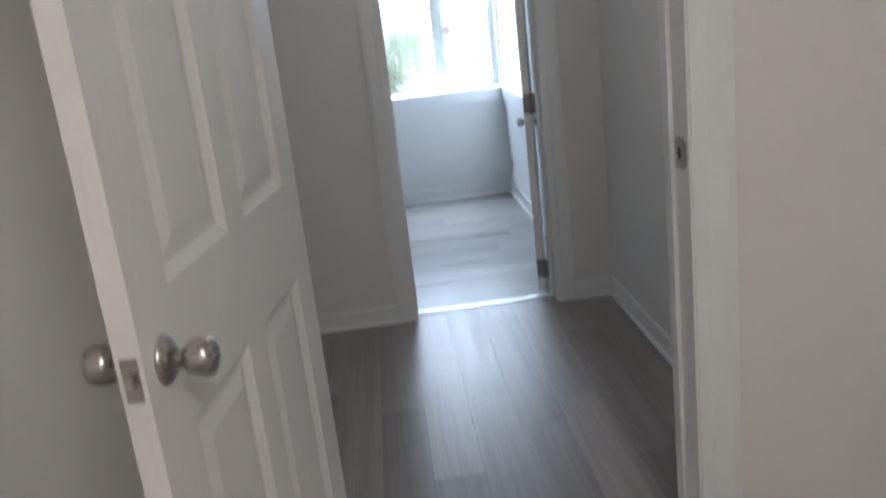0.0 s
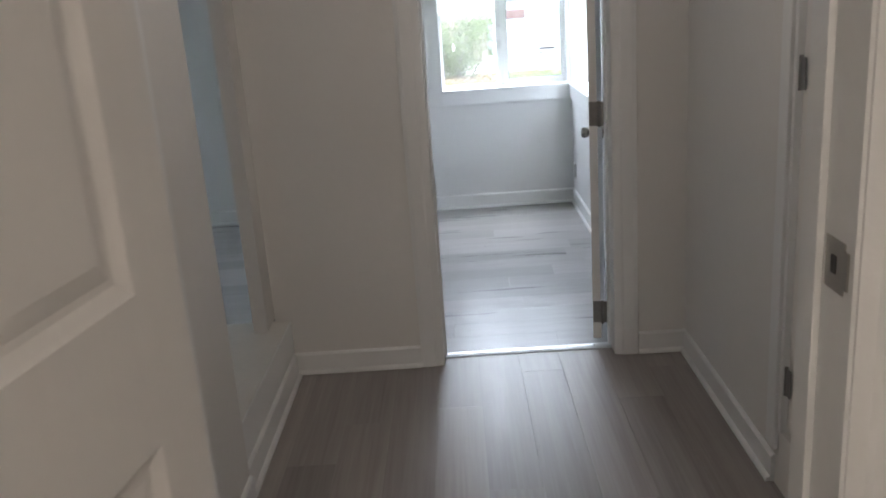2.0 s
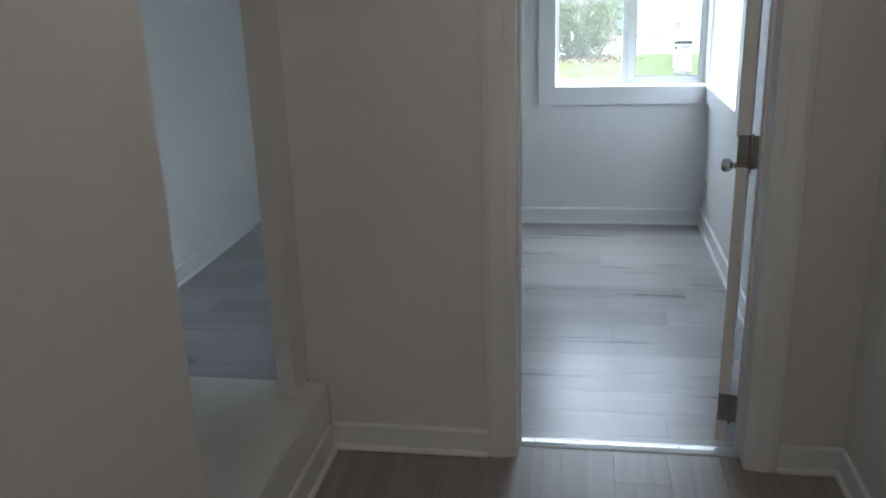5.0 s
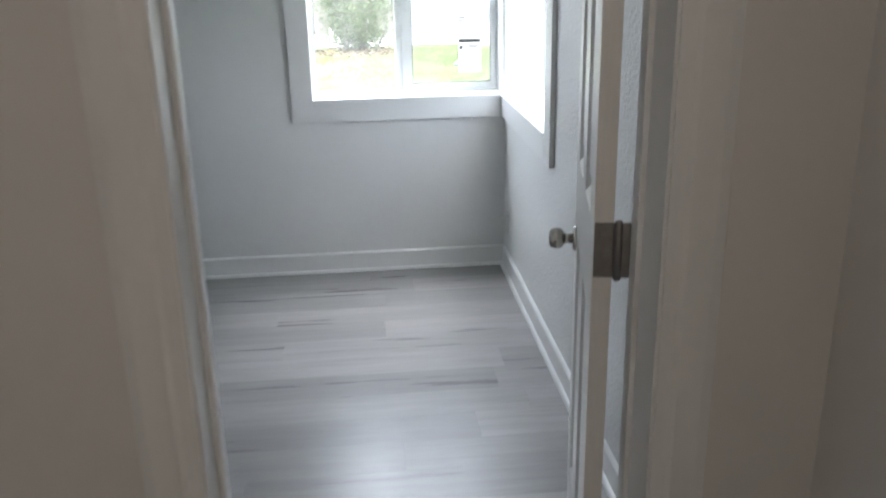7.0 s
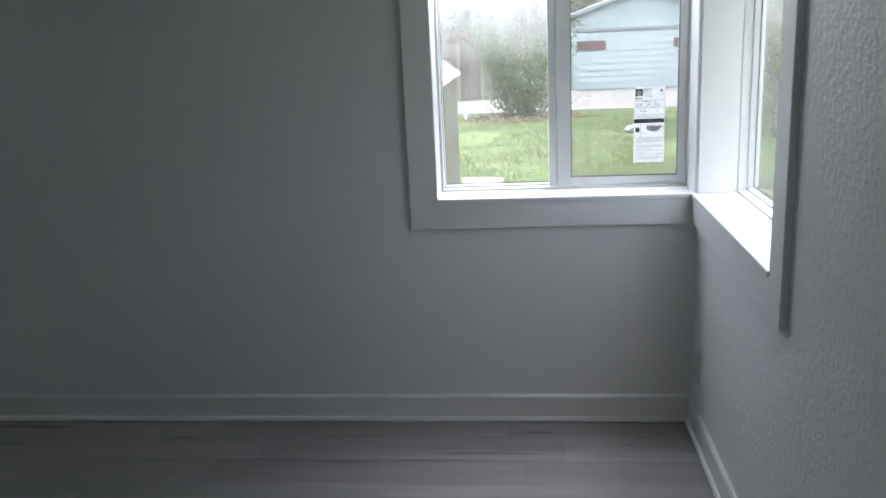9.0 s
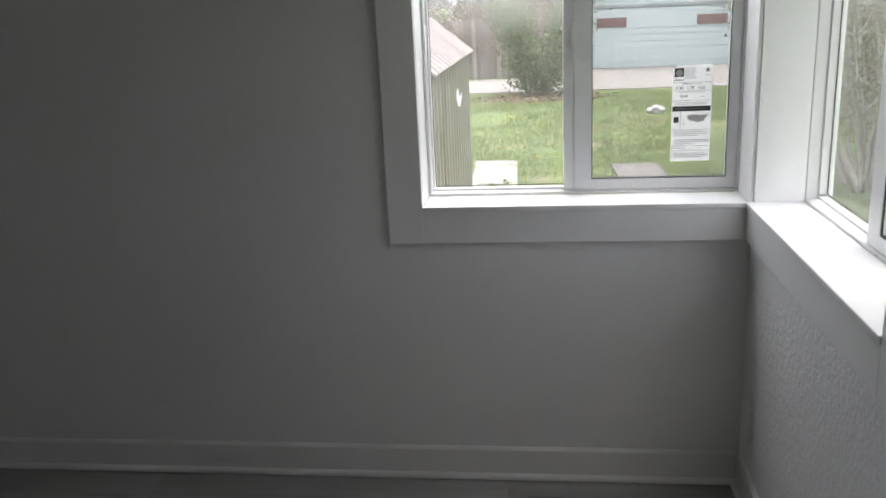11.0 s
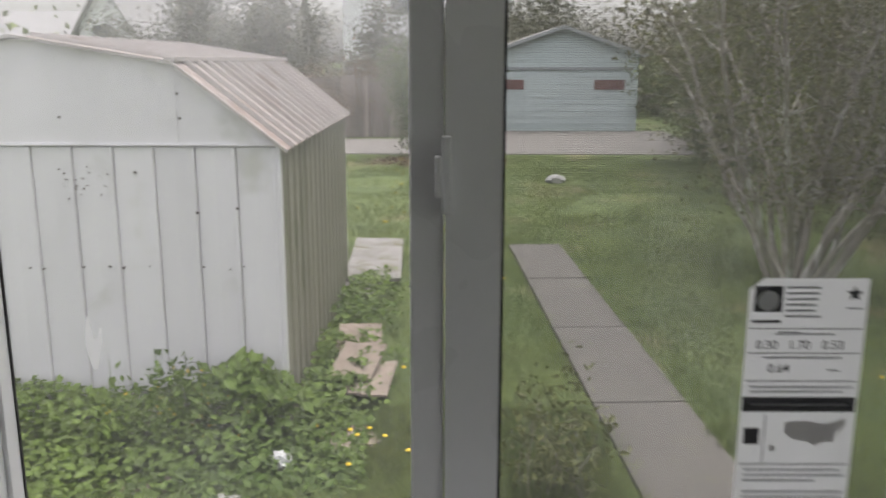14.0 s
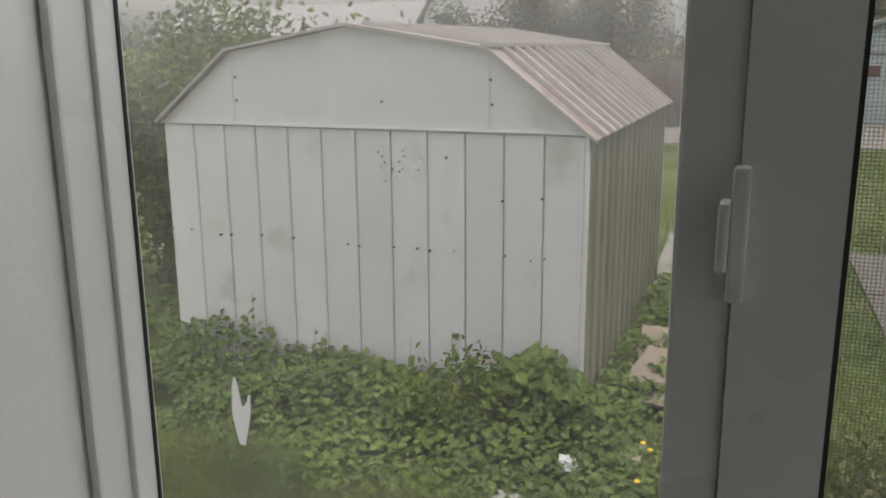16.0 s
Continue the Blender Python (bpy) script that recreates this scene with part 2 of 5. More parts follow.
M_BROWN = mat("brown_boarded_window", (0.23, 0.13, 0.115), (0.17, 0.10, 0.09), rough=0.6)
M_SHINGLE = mat("grey_shingles", (0.34, 0.335, 0.33), (0.26, 0.255, 0.255), rough=0.95, scale=1.5, fine=12, bump=0.5, bump_scale=10)
M_HOUSE = mat("white_house_siding", (0.76, 0.765, 0.77), (0.70, 0.705, 0.71), rough=0.7, scale=0.6, fine=6, bump=0.1)
M_DARK = mat("dark_house_glass", (0.10, 0.115, 0.13), (0.06, 0.07, 0.08), rough=0.15, bump=0)
M_TAN = mat("tan_house_siding", (0.42, 0.39, 0.36), (0.36, 0.335, 0.31), rough=0.8)
M_BARK = mat("grey_bark", (0.33, 0.305, 0.265), (0.17, 0.15, 0.125), rough=0.95, scale=6, fine=40, bump=0.6, bump_scale=40, stretch=(1, 1, 0.3), stain=(0.50, 0.50, 0.46), stain_scale=5, stain_size=0.53)
M_PLY = mat("wet_plywood", (0.36, 0.295, 0.245), (0.23, 0.185, 0.15), rough=0.75, scale=3, fine=30, stretch=(5, 1, 1), bump=0.5, bump_scale=40, rand=0.2, stain=(0.19, 0.155, 0.115), stain_scale=7, stain_size=0.57)
M_BOARD = mat("pale_mossy_board", (0.27, 0.258, 0.245), (0.165, 0.157, 0.145), rough=0.85, scale=3, fine=25, bump=0.5, bump_scale=40, stain=(0.11, 0.105, 0.06), stain_scale=3.4, stain_size=0.50)
M_STONE = mat("grey_stone", (0.40, 0.40, 0.38), (0.26, 0.26, 0.25), rough=0.9, scale=5, fine=40, bump=0.5, bump_scale=30)
M_LITTER = mat("white_plastic_litter", (0.52, 0.53, 0.54), rough=0.4)
L_VINE = leaf_mat("vine_leaf", (0.155, 0.22, 0.05), (0.07, 0.12, 0.027), island=0.4)
L_GRASS = leaf_mat("grass_blade", (0.165, 0.20, 0.045), (0.065, 0.11, 0.025), island=0.2, scale=1.2)
upward = L_GRASS.node_tree.nodes.new("ShaderNodeCombineXYZ")
upward.inputs["Z"].default_value = 1.0
L_GRASS.node_tree.links.new(upward.outputs[0], L_GRASS.node_tree.nodes["Principled BSDF"].inputs["Normal"])
L_BUSH = leaf_mat("bush_leaf", (0.165, 0.20, 0.095), (0.085, 0.12, 0.05))
L_SHRUB = leaf_mat("shrub_leaf", (0.20, 0.215, 0.085), (0.12, 0.14, 0.06))
L_OLIVE = leaf_mat("olive_leaf", (0.17, 0.162, 0.08), (0.10, 0.098, 0.052))
# brown and dark leaves are paler than real, with background haze in the colour
L_BROWN = leaf_mat("brown_leaf", (0.25, 0.185, 0.13), (0.15, 0.115, 0.08))
L_DARK = leaf_mat("dark_leaf", (0.175, 0.175, 0.125), (0.105, 0.11, 0.075))
L_IVY = leaf_mat("ivy_leaf", (0.17, 0.21, 0.06), (0.09, 0.13, 0.04))
L_ORANGE = leaf_mat("orange_blossom", (0.42, 0.17, 0.11), (0.30, 0.14, 0.09))
M_YELLOW = mat("dandelion_yellow", (0.75, 0.55, 0.02), (0.65, 0.45, 0.02), rough=0.7, bump=0)


# ---- building helpers ----
def thing(name, loc, label, category, group="", kind=""):
    """An Empty at a thing's base; its parts are given in world coordinates."""
    ob = new(name)
    ob.location = loc
    ob.empty_display_size = 0.1
    return tagged(ob, label, category, group, kind)


def part(name, bm, material, parent=None, label="", smooth=False):
    """Links a bmesh as one mesh object under a thing or a part."""
    me = bpy.data.meshes.new(name)
    bmesh.ops.recalc_face_normals(bm, faces=bm.faces)
    bm.to_mesh(me)
    bm.free()
    me.materials.append(material)
    if smooth:
        me.polygons.foreach_set("use_smooth", [True] * len(me.polygons))
    ob = new(name, me)
    if parent is not None:
        ob.parent = parent
        if parent.data is None:
            ob.matrix_parent_inverse = Matrix.Translation(-parent.location)
    if label:
        ob["label"] = label
    return ob


def raw(name, verts, faces, material, parent=None, label="", smooth=False):
    me = bpy.data.meshes.new(name)
    me.from_pydata([tuple(v) for v in verts], [], faces)
    me.materials.append(material)
    if smooth:
        me.polygons.foreach_set("use_smooth", [True] * len(me.polygons))
    ob = new(name, me)
    if parent is not None:
        ob.parent = parent
        if parent.data is None:
            ob.matrix_parent_inverse = Matrix.Translation(-parent.location)
    if label:
        ob["label"] = label
    return ob


def add_box(bm, x0, x1, y0, y1, z0, z1, m=None):
    v = [bm.verts.new((x, y, z)) for z in (z0, z1) for y in (y0, y1) for x in (x0, x1)]
    for f in ((0, 2, 3, 1), (4, 5, 7, 6), (0, 1, 5, 4), (2, 6, 7, 3), (0, 4, 6, 2), (1, 3, 7, 5)):
        bm.faces.new([v[i] for i in f])
    if m is not None:
        bmesh.ops.transform(bm, matrix=m, verts=v)
    return v


def box(x0, x1, y0, y1, z0, z1, bevel=0.0, m=None):
    bm = bmesh.new()
    add_box(bm, min(x0, x1), max(x0, x1), min(y0, y1), max(y0, y1), min(z0, z1), max(z0, z1))
    if bevel:
        bmesh.ops.bevel(bm, geom=bm.edges[:], offset=bevel, segments=2, affect="EDGES", profile=0.6)
    if m is not None:
        bmesh.ops.transform(bm, matrix=m, verts=bm.verts)
    return bm


def boxes(*specs):
    bm = bmesh.new()
    for s in specs:
        add_box(bm, *s)
    return bm


def lathe(profile, m, steps=24):
    """Turns (radius, height) pairs round the local z axis."""
    bm = bmesh.new()
    rings = []
    for r, h in profile:
        rings.append([bm.verts.new((r * math.cos(a), r * math.sin(a), h)) for a in (2 * math.pi * i / steps for i in range(steps))])
    for a, b in zip(rings, rings[1:]):
        for i in range(steps):
            j = (i + 1) % steps
            bm.faces.new((a[i], a[j], b[j], b[i]))
    bm.faces.new(rings[0])
    bm.faces.new(rings[-1])
    bmesh.ops.transform(bm, matrix=m, verts=bm.verts)
    return bm


def prism(outline, axis, a, b, m=None):
    """Extrudes a closed outline of (u, v) pairs along x or y, from a to b."""
    bm = bmesh.new()
    def at(u, v, w):
        return (w, u, v) if axis == "x" else (u, w, v)
    lo = [bm.verts.new(at(u, v, a)) for u, v in outline]
    hi = [bm.verts.new(at(u, v, b)) for u, v in outline]
    n = len(outline)
    for i in range(n):
        bm.faces.new((lo[i], lo[(i + 1) % n], hi[(i + 1) % n], hi[i]))
    bm.faces.new(lo)
    bm.faces.new(hi)
    if m is not None:
        bmesh.ops.transform(bm, matrix=m, verts=bm.verts)
    return bm


def structure(name, bm, material, label, category):
    return tagged(part(name, bm, material), label, category, kind="structure")


# ---- the rooms ----
HALL_Z, MAIN_Z, CEIL_Z = 0.08, 0.28, 2.5
SX0, SX1, SY0, SY1 = -2.12, 1.04, 0.06, 3.117      # sunroom
WX0, WX1, WZ0, WZ1 = 0.035, 1.03, 0.955, 1.98      # window in the far wall
RY0, RY1 = 2.02, 3.10                              # window in the wall beside it
OUT_Y, OUT_X = 3.33, 1.262                          # outer faces
DF, DB = -0.10, 0.035                               # wall between hall and sunroom
EF, EB = -2.64, -2.48                              # wall between bedroom and hall

structure("wall_north", boxes((SX0 - 0.2, WX0, SY1, OUT_Y, -0.2, CEIL_Z), (WX0, WX1, SY1, OUT_Y, -0.2, WZ0 - 0.02), (WX0, WX1, SY1, OUT_Y, WZ1, CEIL_Z),
          (WX1, OUT_X, SY1 - 0.001, OUT_Y, -0.2, CEIL_Z)), M_WALL, "pale grey painted sunroom wall below a window", "wall")
structure("wall_east", boxes((SX1, OUT_X, DB, RY0, -0.2, CEIL_Z), (SX1, OUT_X, RY0, RY1, -0.2, WZ0 - 0.02), (SX1, OUT_X, RY0, RY1, WZ1, CEIL_Z),
          (SX1, OUT_X, RY1, SY1 - 0.001, -0.2, CEIL_Z)), M_WALL_ROUGH, "pale grey textured sunroom wall with a corner window", "wall")
structure("wall_west", box(SX0 - 0.2, SX0, -2.7, SY1, -0.2, CEIL_Z), M_WALL, "pale grey painted sunroom end wall", "wall")
structure("wall_middle", boxes((-0.74, -0.012, DF, DB, -0.1, CEIL_Z), (-0.012, 0.777, DF, DB, 2.162, CEIL_Z), (0.777, SX1 + 0.3, DF, DB, -0.1, CEIL_Z)),
          M_HALL, "greyish beige wall with the doorway to the sunroom", "wall")
structure("wall_stub", box(-0.80, -0.741, -0.25, DB, 0.35, CEIL_Z), M_HALL, "narrow wall end beside the side opening", "wall")
structure("wall_hall_east", boxes((1.08, 1.24, -1.22, DF, -0.1, CEIL_Z), (1.08, 1.24, -2.06, -1.22, -0.1, MAIN_Z), (1.08, 1.24, -2.06, -1.22, 2.33, CEIL_Z), (1.08, 1.24, EB, -2.06, -0.1, CEIL_Z)),
          M_HALL, "greyish beige hall wall with a closed door", "wall")
structure("wall_hall_west", boxes((-0.85, -0.632, EB, -1.175, -0.1, CEIL_Z), (-0.85, -0.70, -1.175, DF, 2.2, CEIL_Z)), M_HALL, "greyish beige hall wall beside a raised opening", "wall")
structure("raised_ledge", boxes((SX0, -0.852, EB, -1.175, -0.1, 0.348), (SX0, -0.668, -1.174, -0.125, -0.1, 0.348)), M_LEDGE, "off-white painted raised ledge behind the side opening", "ledge")
structure("wall_bedroom_north", boxes((-2.4, -0.303, EF, EB, -0.1, 2.75), (-0.303, 0.614, EF, EB, 2.34, 2.75), (0.614, 2.4, EF, EB, -0.1, 2.75), (-0.303, 0.614, EF, EB, -0.1, MAIN_Z)),
          M_HALL, "beige bedroom wall with a doorway", "wall")
structure("wall_bedroom_shell", boxes((-1.3, -1.1, -6.4, EF, 0, 2.75), (2.2, 2.4, -6.4, EF, 0, 2.75), (-1.3, 2.4, -6.6, -6.4, 0, 2.75)), M_HALL, "plain beige bedroom walls", "wall")
structure("ceiling", boxes((SX0 - 0.2, OUT_X, DF, OUT_Y, CEIL_Z, CEIL_Z + 0.15), (SX0 - 0.2, 1.24, EB, DF, CEIL_Z, CEIL_Z + 0.15)), M_CEIL, "flat off-white ceiling", "ceiling")
structure("ceiling_bedroom", box(-1.3, 2.4, -6.6, EB, 2.75, 2.9), M_CEIL, "flat off-white bedroom ceiling", "ceiling")
structure("floor_bedroom", box(-1.3, 2.4, -6.6, EF, 0.1, MAIN_Z), M_PLANK_Y, "grey plank bedroom floor", "floor")

# the wall that closes the space behind the ledge
structure("wall_ledge_south", box(SX0, -0.80, EB, EB + 0.12, 0.35, CEIL_Z), M_WALL, "pale painted wall behind the ledge", "wall")


def baseboard(name, length, m, h=0.115):
    """A flat board with an eased top and a quarter-round shoe, along local x from 0, facing local -y."""
    board = prism([(0, 0.003), (0, h), (-0.006, h), (-0.014, h - 0.008), (-0.014, 0.003)], "x", 0, length, m)
    ob = structure(name, board, M_TRIM, "white painted baseboard along the floor", "baseboard")
    shoe = prism([(-0.0145, 0.003), (-0.0145, 0.021), (-0.021, 0.019), (-0.027, 0.013), (-0.029, 0.003)], "x", 0, length, m)
    part("shoe_moulding", shoe, M_TRIM, ob)
    return ob


baseboard("baseboard_north", SX1 - SX0, pose(SX0, SY1, 0))
baseboard("baseboard_east", SY1 - DB - 0.03, pose(SX1, SY1 - 0.03, 0, 0, 0, -90))
baseboard("baseboard_west", SY1 + 0.1, pose(SX0, DB - 0.12, 0, 0, 0, 90))
baseboard("baseboard_middle", 0.565, pose(-0.665, DF, HALL_Z), 0.10)
baseboard("baseboard_middle_side", 0.21, pose(0.87, DF, HALL_Z), 0.10)
baseboard("baseboard_hall_east", 1.06, pose(1.08, DF - 0.03, HALL_Z, 0, 0, -90), 0.10)
baseboard("baseboard_hall_west", 1.03, pose(-0.668, -1.173, HALL_Z, 0, 0, 90), 0.115)
structure("trim_ledge", box(-0.668, -0.663, -1.173, DF - 0.03, 0.20, 0.345, 0.001), M_TRIM, "white painted board along the raised ledge", "trim")
baseboard("baseboard_hall_west_near", 1.30, pose(-0.632, -2.475, HALL_Z, 0, 0, 90), 0.13)


# ---- sliding windows ----
def sliding_window(name, m, width, label, latched=True):
    """A white vinyl slider: fixed pane first, sash after it. Local x along the wall, y outwards, z up from the sill."""
    h = WZ1 - WZ0
    win = thing(name, m.translation, label, "window", kind="structure")
    W, H, mid = width, h, width * 0.479
    y0, y1 = 0.0, 0.072
    fr = 0.010
    part("window_frame", box(0, W, y0, y1, 0, fr, 0.003, m), M_VINYL, win)
    part("window_frame", box(0, W, y0, y1, H - fr, H, 0.003, m), M_VINYL, win)
    part("window_frame", box(0, fr, y0, y1, fr, H - fr, 0.003, m), M_VINYL, win)
    part("window_frame", box(W - fr, W, y0, y1, fr, H - fr, 0.003, m), M_VINYL, win)
    # inner stop of the fixed side and its thin bead
    for a in ((fr, mid, 0.035, 0.06, fr, fr + 0.008), (fr, mid, 0.035, 0.06, H - fr - 0.012, H - fr), (fr, fr + 0.006, 0.035, 0.06, fr + 0.012, H - fr - 0.012)):
        part("glazing_bead", box(*a, 0.002, m), M_VINYL, win)
    part("glazing_gasket", boxes_m(m, (fr + 0.006, mid, 0.058, 0.061, fr + 0.012, fr + 0.0138), (fr + 0.006, fr + 0.0078, 0.058, 0.061, fr + 0.0145, H - fr - 0.012)), M_GASKET, win)
    part("fixed_stile", box(mid - 0.034, mid - 0.001, 0.012, 0.075, fr, H - fr, 0.003, m), M_VINYL, win)
    pane = part("pane", box(fr + 0.003, mid - 0.01, 0.062, 0.066, fr + 0.006, H - fr - 0.006, 0, m), M_GLASS, win, "window pane with slight condensation and painted glare haze")
    pane.visible_shadow = False
    # sash
    s0, s1, st = mid, W - fr - 0.002, 0.054
    sash = part("sash", boxes_m(m, (s0, s0 + st, 0.008, 0.040, fr + 0.002, H - fr - 0.002), (s1 - st + 0.023, s1, 0.008, 0.040, fr + 0.002, H - fr - 0.002),
                (s0 + st, s1 - st + 0.023, 0.008, 0.040, fr + 0.002, fr + 0.036), (s0 + st, s1 - st + 0.023, 0.008, 0.040, H - fr - 0.036, H - fr - 0.002)), M_VINYL, win, "white sliding sash")
    g = (s0 + st, s1 - st + 0.023, fr + 0.036, H - fr - 0.036)
    part("glazing_gasket", boxes_m(m, (g[0], g[1], 0.0095, 0.0315, g[2], g[2] + 0.0025), (g[0], g[0] + 0.003, 0.010, 0.014, g[2] + 0.003, g[3]), (g[1] - 0.003, g[1], 0.010, 0.014, g[2] + 0.003, g[3])), M_GASKET, sash)
    p2 = part("pane", box(g[0] - 0.004, g[1] + 0.004, 0.032, 0.036, g[2] - 0.004, g[3] + 0.004, 0, m), M_GLASS_B, sash)
    p2.visible_shadow = False
    # latch: a plate with a raised grip, on the inner edge of the stile
    zc = 1.457 - WZ0
    if latched:
        plate = part("latch", box(mid - 0.003, mid + 0.006, -0.006, 0.0078, zc - 0.038, zc + 0.036, 0.002, m), M_VINYL, win, "white sash latch")
        part("latch_grip", box(mid - 0.009, mid - 0.0032, -0.014, 0.004, zc - 0.02, zc + 0.018, 0.002, m), M_VINYL, plate)
    # insect screen outside the sash
    verts, faces = [], []
    sx0, sx1, sz0, sz1, t = mid + 0.02, W - fr, fr + 0.004, H - fr - 0.004, 0.00016
    for k in range(int((sz1 - sz0) / 0.0024)):
        z = sz0 + k * 0.0024
        verts += [m @ Vector(p) for p in ((sx0, 0.0705, z - t), (sx1, 0.0705, z - t), (sx1, 0.0705, z + t), (sx0, 0.0705, z + t))]
    for k in range(int((sx1 - sx0) / 0.0024)):
        x = sx0 + k * 0.0024
        verts += [m @ Vector(p) for p in ((x - t, 0.071, sz0), (x + t, 0.071, sz0), (x + t, 0.071, sz1), (x - t, 0.071, sz1))]
    faces = [(i, i + 1, i + 2, i + 3) for i in range(0, len(verts), 4)]
    tagged(raw("insect_screen", verts, faces, M_SCREEN, win, "fine grey insect screen"), kind="stuff")
    return win


def boxes_m(m, *specs):
    bm = boxes(*specs)
    bmesh.ops.transform(bm, matrix=m, verts=bm.verts)
    return bm


window_far = sliding_window("window_1", pose(WX0 + 0.002, SY1 + 0.135, WZ0), WX1 - WX0 - 0.004, "white vinyl sliding window above the lawn, closed")
window_side = sliding_window("window_2", pose(SX1 + 0.142, RY1 - 0.002, WZ0, 0, 0, -90), RY1 - RY0 - 0.004, "white vinyl sliding window in the corner, closed", latched=False)

# casings, stools and reveals
CT = 0.02
for nm, b in (("trim_window_left", (WX0 - 0.111, WX0, SY1 - CT, SY1, 0.836, 2.10)), ("trim_window_head", (WX0, SX1, SY1 - CT, SY1, WZ1, 2.10)),
              ("trim_window_apron", (WX0, SX1 - CT, SY1 - CT, SY1, 0.836, 0.938)), ("trim_side_apron", (SX1 - CT, SX1, RY0, SY1, 0.836, 0.938)),
              ("trim_side_casing", (SX1 - CT, SX1, RY0 - 0.111, RY0, 0.836, 2.10)), ("trim_side_head", (SX1 - CT, SX1, RY0, SY1 - CT, WZ1, 2.10))):
    structure(nm, box(*b, 0.002), M_TRIM, "wide flat white painted window casing board", "casing")
structure("window_sill_far", box(WX0 + 0.001, SX1 - 0.001, SY1 - CT - 0.006, SY1 + 0.134, 0.9385, WZ0, 0.003), M_TRIM, "deep white painted window stool, bare", "window sill")
structure("window_sill_side", box(SX1 - CT - 0.006, SX1 + 0.141, RY0 + 0.001, SY1 - CT - 0.0065, 0.9395, WZ0 + 0.001, 0.003), M_TRIM, "deep white painted window stool, bare", "window sill")
structure("trim_reveal_left", box(WX0 - 0.012, WX0 + 0.001, SY1 - 0.001, SY1 + 0.134, WZ0, WZ1, 0.001), M_TRIM, "white painted window reveal", "trim")
structure("trim_reveal_corner", box(SX1 - 0.004, SX1 + 0.14, RY1 - 0.012, RY1 + 0.001, WZ0 + 0.001, WZ1, 0.001), M_TRIM, "white painted corner post between the windows", "trim")
structure("trim_reveal_post", box(WX1 - 0.006, WX1 + 0.008, SY1 - CT, SY1 + 0.134, WZ0 + 0.001, WZ1, 0.001), M_TRIM, "white painted corner post between the windows", "trim")
structure("trim_reveal_side", box(SX1 - 0.001, SX1 + 0.14, RY0 - 0.001, RY0 + 0.012, WZ0 + 0.001, WZ1, 0.001), M_TRIM, "white painted window reveal", "trim")

# ---- doorways ----
def jamb_set(name, x0, x1, yf, yb, z0, z1, wall_label, stop_y, cw=0.09):
    """Jambs, stops and casings of a doorway in a wall across y; x0, x1 are the clear edges."""
    ob = thing(name, ((x0 + x1) / 2, yf, z0), wall_label, "door frame", kind="structure")
    part("jamb", box(x0 - 0.012, x0, yf - 0.004, yb + 0.004, z0, z1 + 0.012, 0.001), M_TRIM, ob)
    part("jamb", box(x1, x1 + 0.012, yf - 0.004, yb + 0.004, z0, z1 + 0.012, 0.001), M_TRIM, ob)
    part("head_jamb", box(x0, x1, yf - 0.004, yb + 0.004, z1, z1 + 0.012, 0.001), M_TRIM, ob)
    for a, b in ((x0, x0 + 0.011), (x1 - 0.011, x1)):
        part("door_stop", box(a, b, stop_y, stop_y + 0.034, z0, z1, 0.002), M_TRIM, ob)
    for y, s in ((yf, -1), (yb, 1)):
        for a, b in ((x0 - 0.012 - cw, x0 - 0.006), (x1 + 0.006, x1 + 0.012 + cw)):
            inner = a if a > x0 else b
            outer = b if a > x0 else a
            prof = [(inner, y), (inner, y + s * 0.009), (inner + (outer - inner) * 0.25, y + s * 0.012), (inner + (outer - inner) * 0.35, y + s * 0.016),
                    (inner + (outer - inner) * 0.8, y + s * 0.018), (outer, y + s * 0.014), (outer, y)]
            bm = bmesh.new()
            lo = [bm.verts.new((u, v, z0)) for u, v in prof]
            hi = [bm.verts.new((u, v, z1 + cw)) for u, v in prof]
            for i in range(len(prof)):
                j = (i + 1) % len(prof)
                bm.faces.new((lo[i], lo[j], hi[j], hi[i]))
            bm.faces.new(lo)
            bm.faces.new(hi)
            part("casing", bm, M_TRIM, ob)
        part("head_casing", box(x0 - 0.006, x1 + 0.006, y, y + s * 0.016, z1 + 0.006, z1 + cw, 0.002), M_TRIM, ob)
    return ob


frame_sun = jamb_set("door_frame_1", 0.0, 0.765, DF, DB, HALL_Z, 2.15, "white painted frame of the sunroom doorway", -0.01)
frame_bed = jamb_set("door_frame_2", -0.291, 0.602, EF, EB, MAIN_Z, 2.33, "white painted frame of the bedroom doorway", -2.555)
strike = part("strike_plate", boxes((0.5995, 0.6015, -2.62, -2.565, 1.27, 1.34), (0.5985, 0.6015, -2.632, -2.62, 1.28, 1.33)), M_NICKEL, frame_bed, "satin nickel strike plate")
part("strike_hole", box(0.5985, 0.5992, -2.598, -2.584, 1.293, 1.317), M_GASKET, strike)

structure("threshold_strip", prism([(-0.035, HALL_Z + 0.0005), (-0.03, HALL_Z + 0.004), (-0.008, HALL_Z + 0.008), (0.008, HALL_Z + 0.008), (0.028, HALL_Z + 0.004), (0.05, HALL_Z - 0.01), (0.066, 0.004), (0.04, 0.004)], "x", 0.001, 0.764),
          M_ALU, "worn aluminium threshold strip with screws", "threshold")
strip = bpy.data.objects["threshold_strip"]
for k in range(6):
    part("screw", lathe([(0.0045, 0), (0.004, 0.0015), (0.002, 0.002)], pose(0.06 + k * 0.126, 0.0, HALL_Z + 0.0082), 10), M_HINGE, strip)


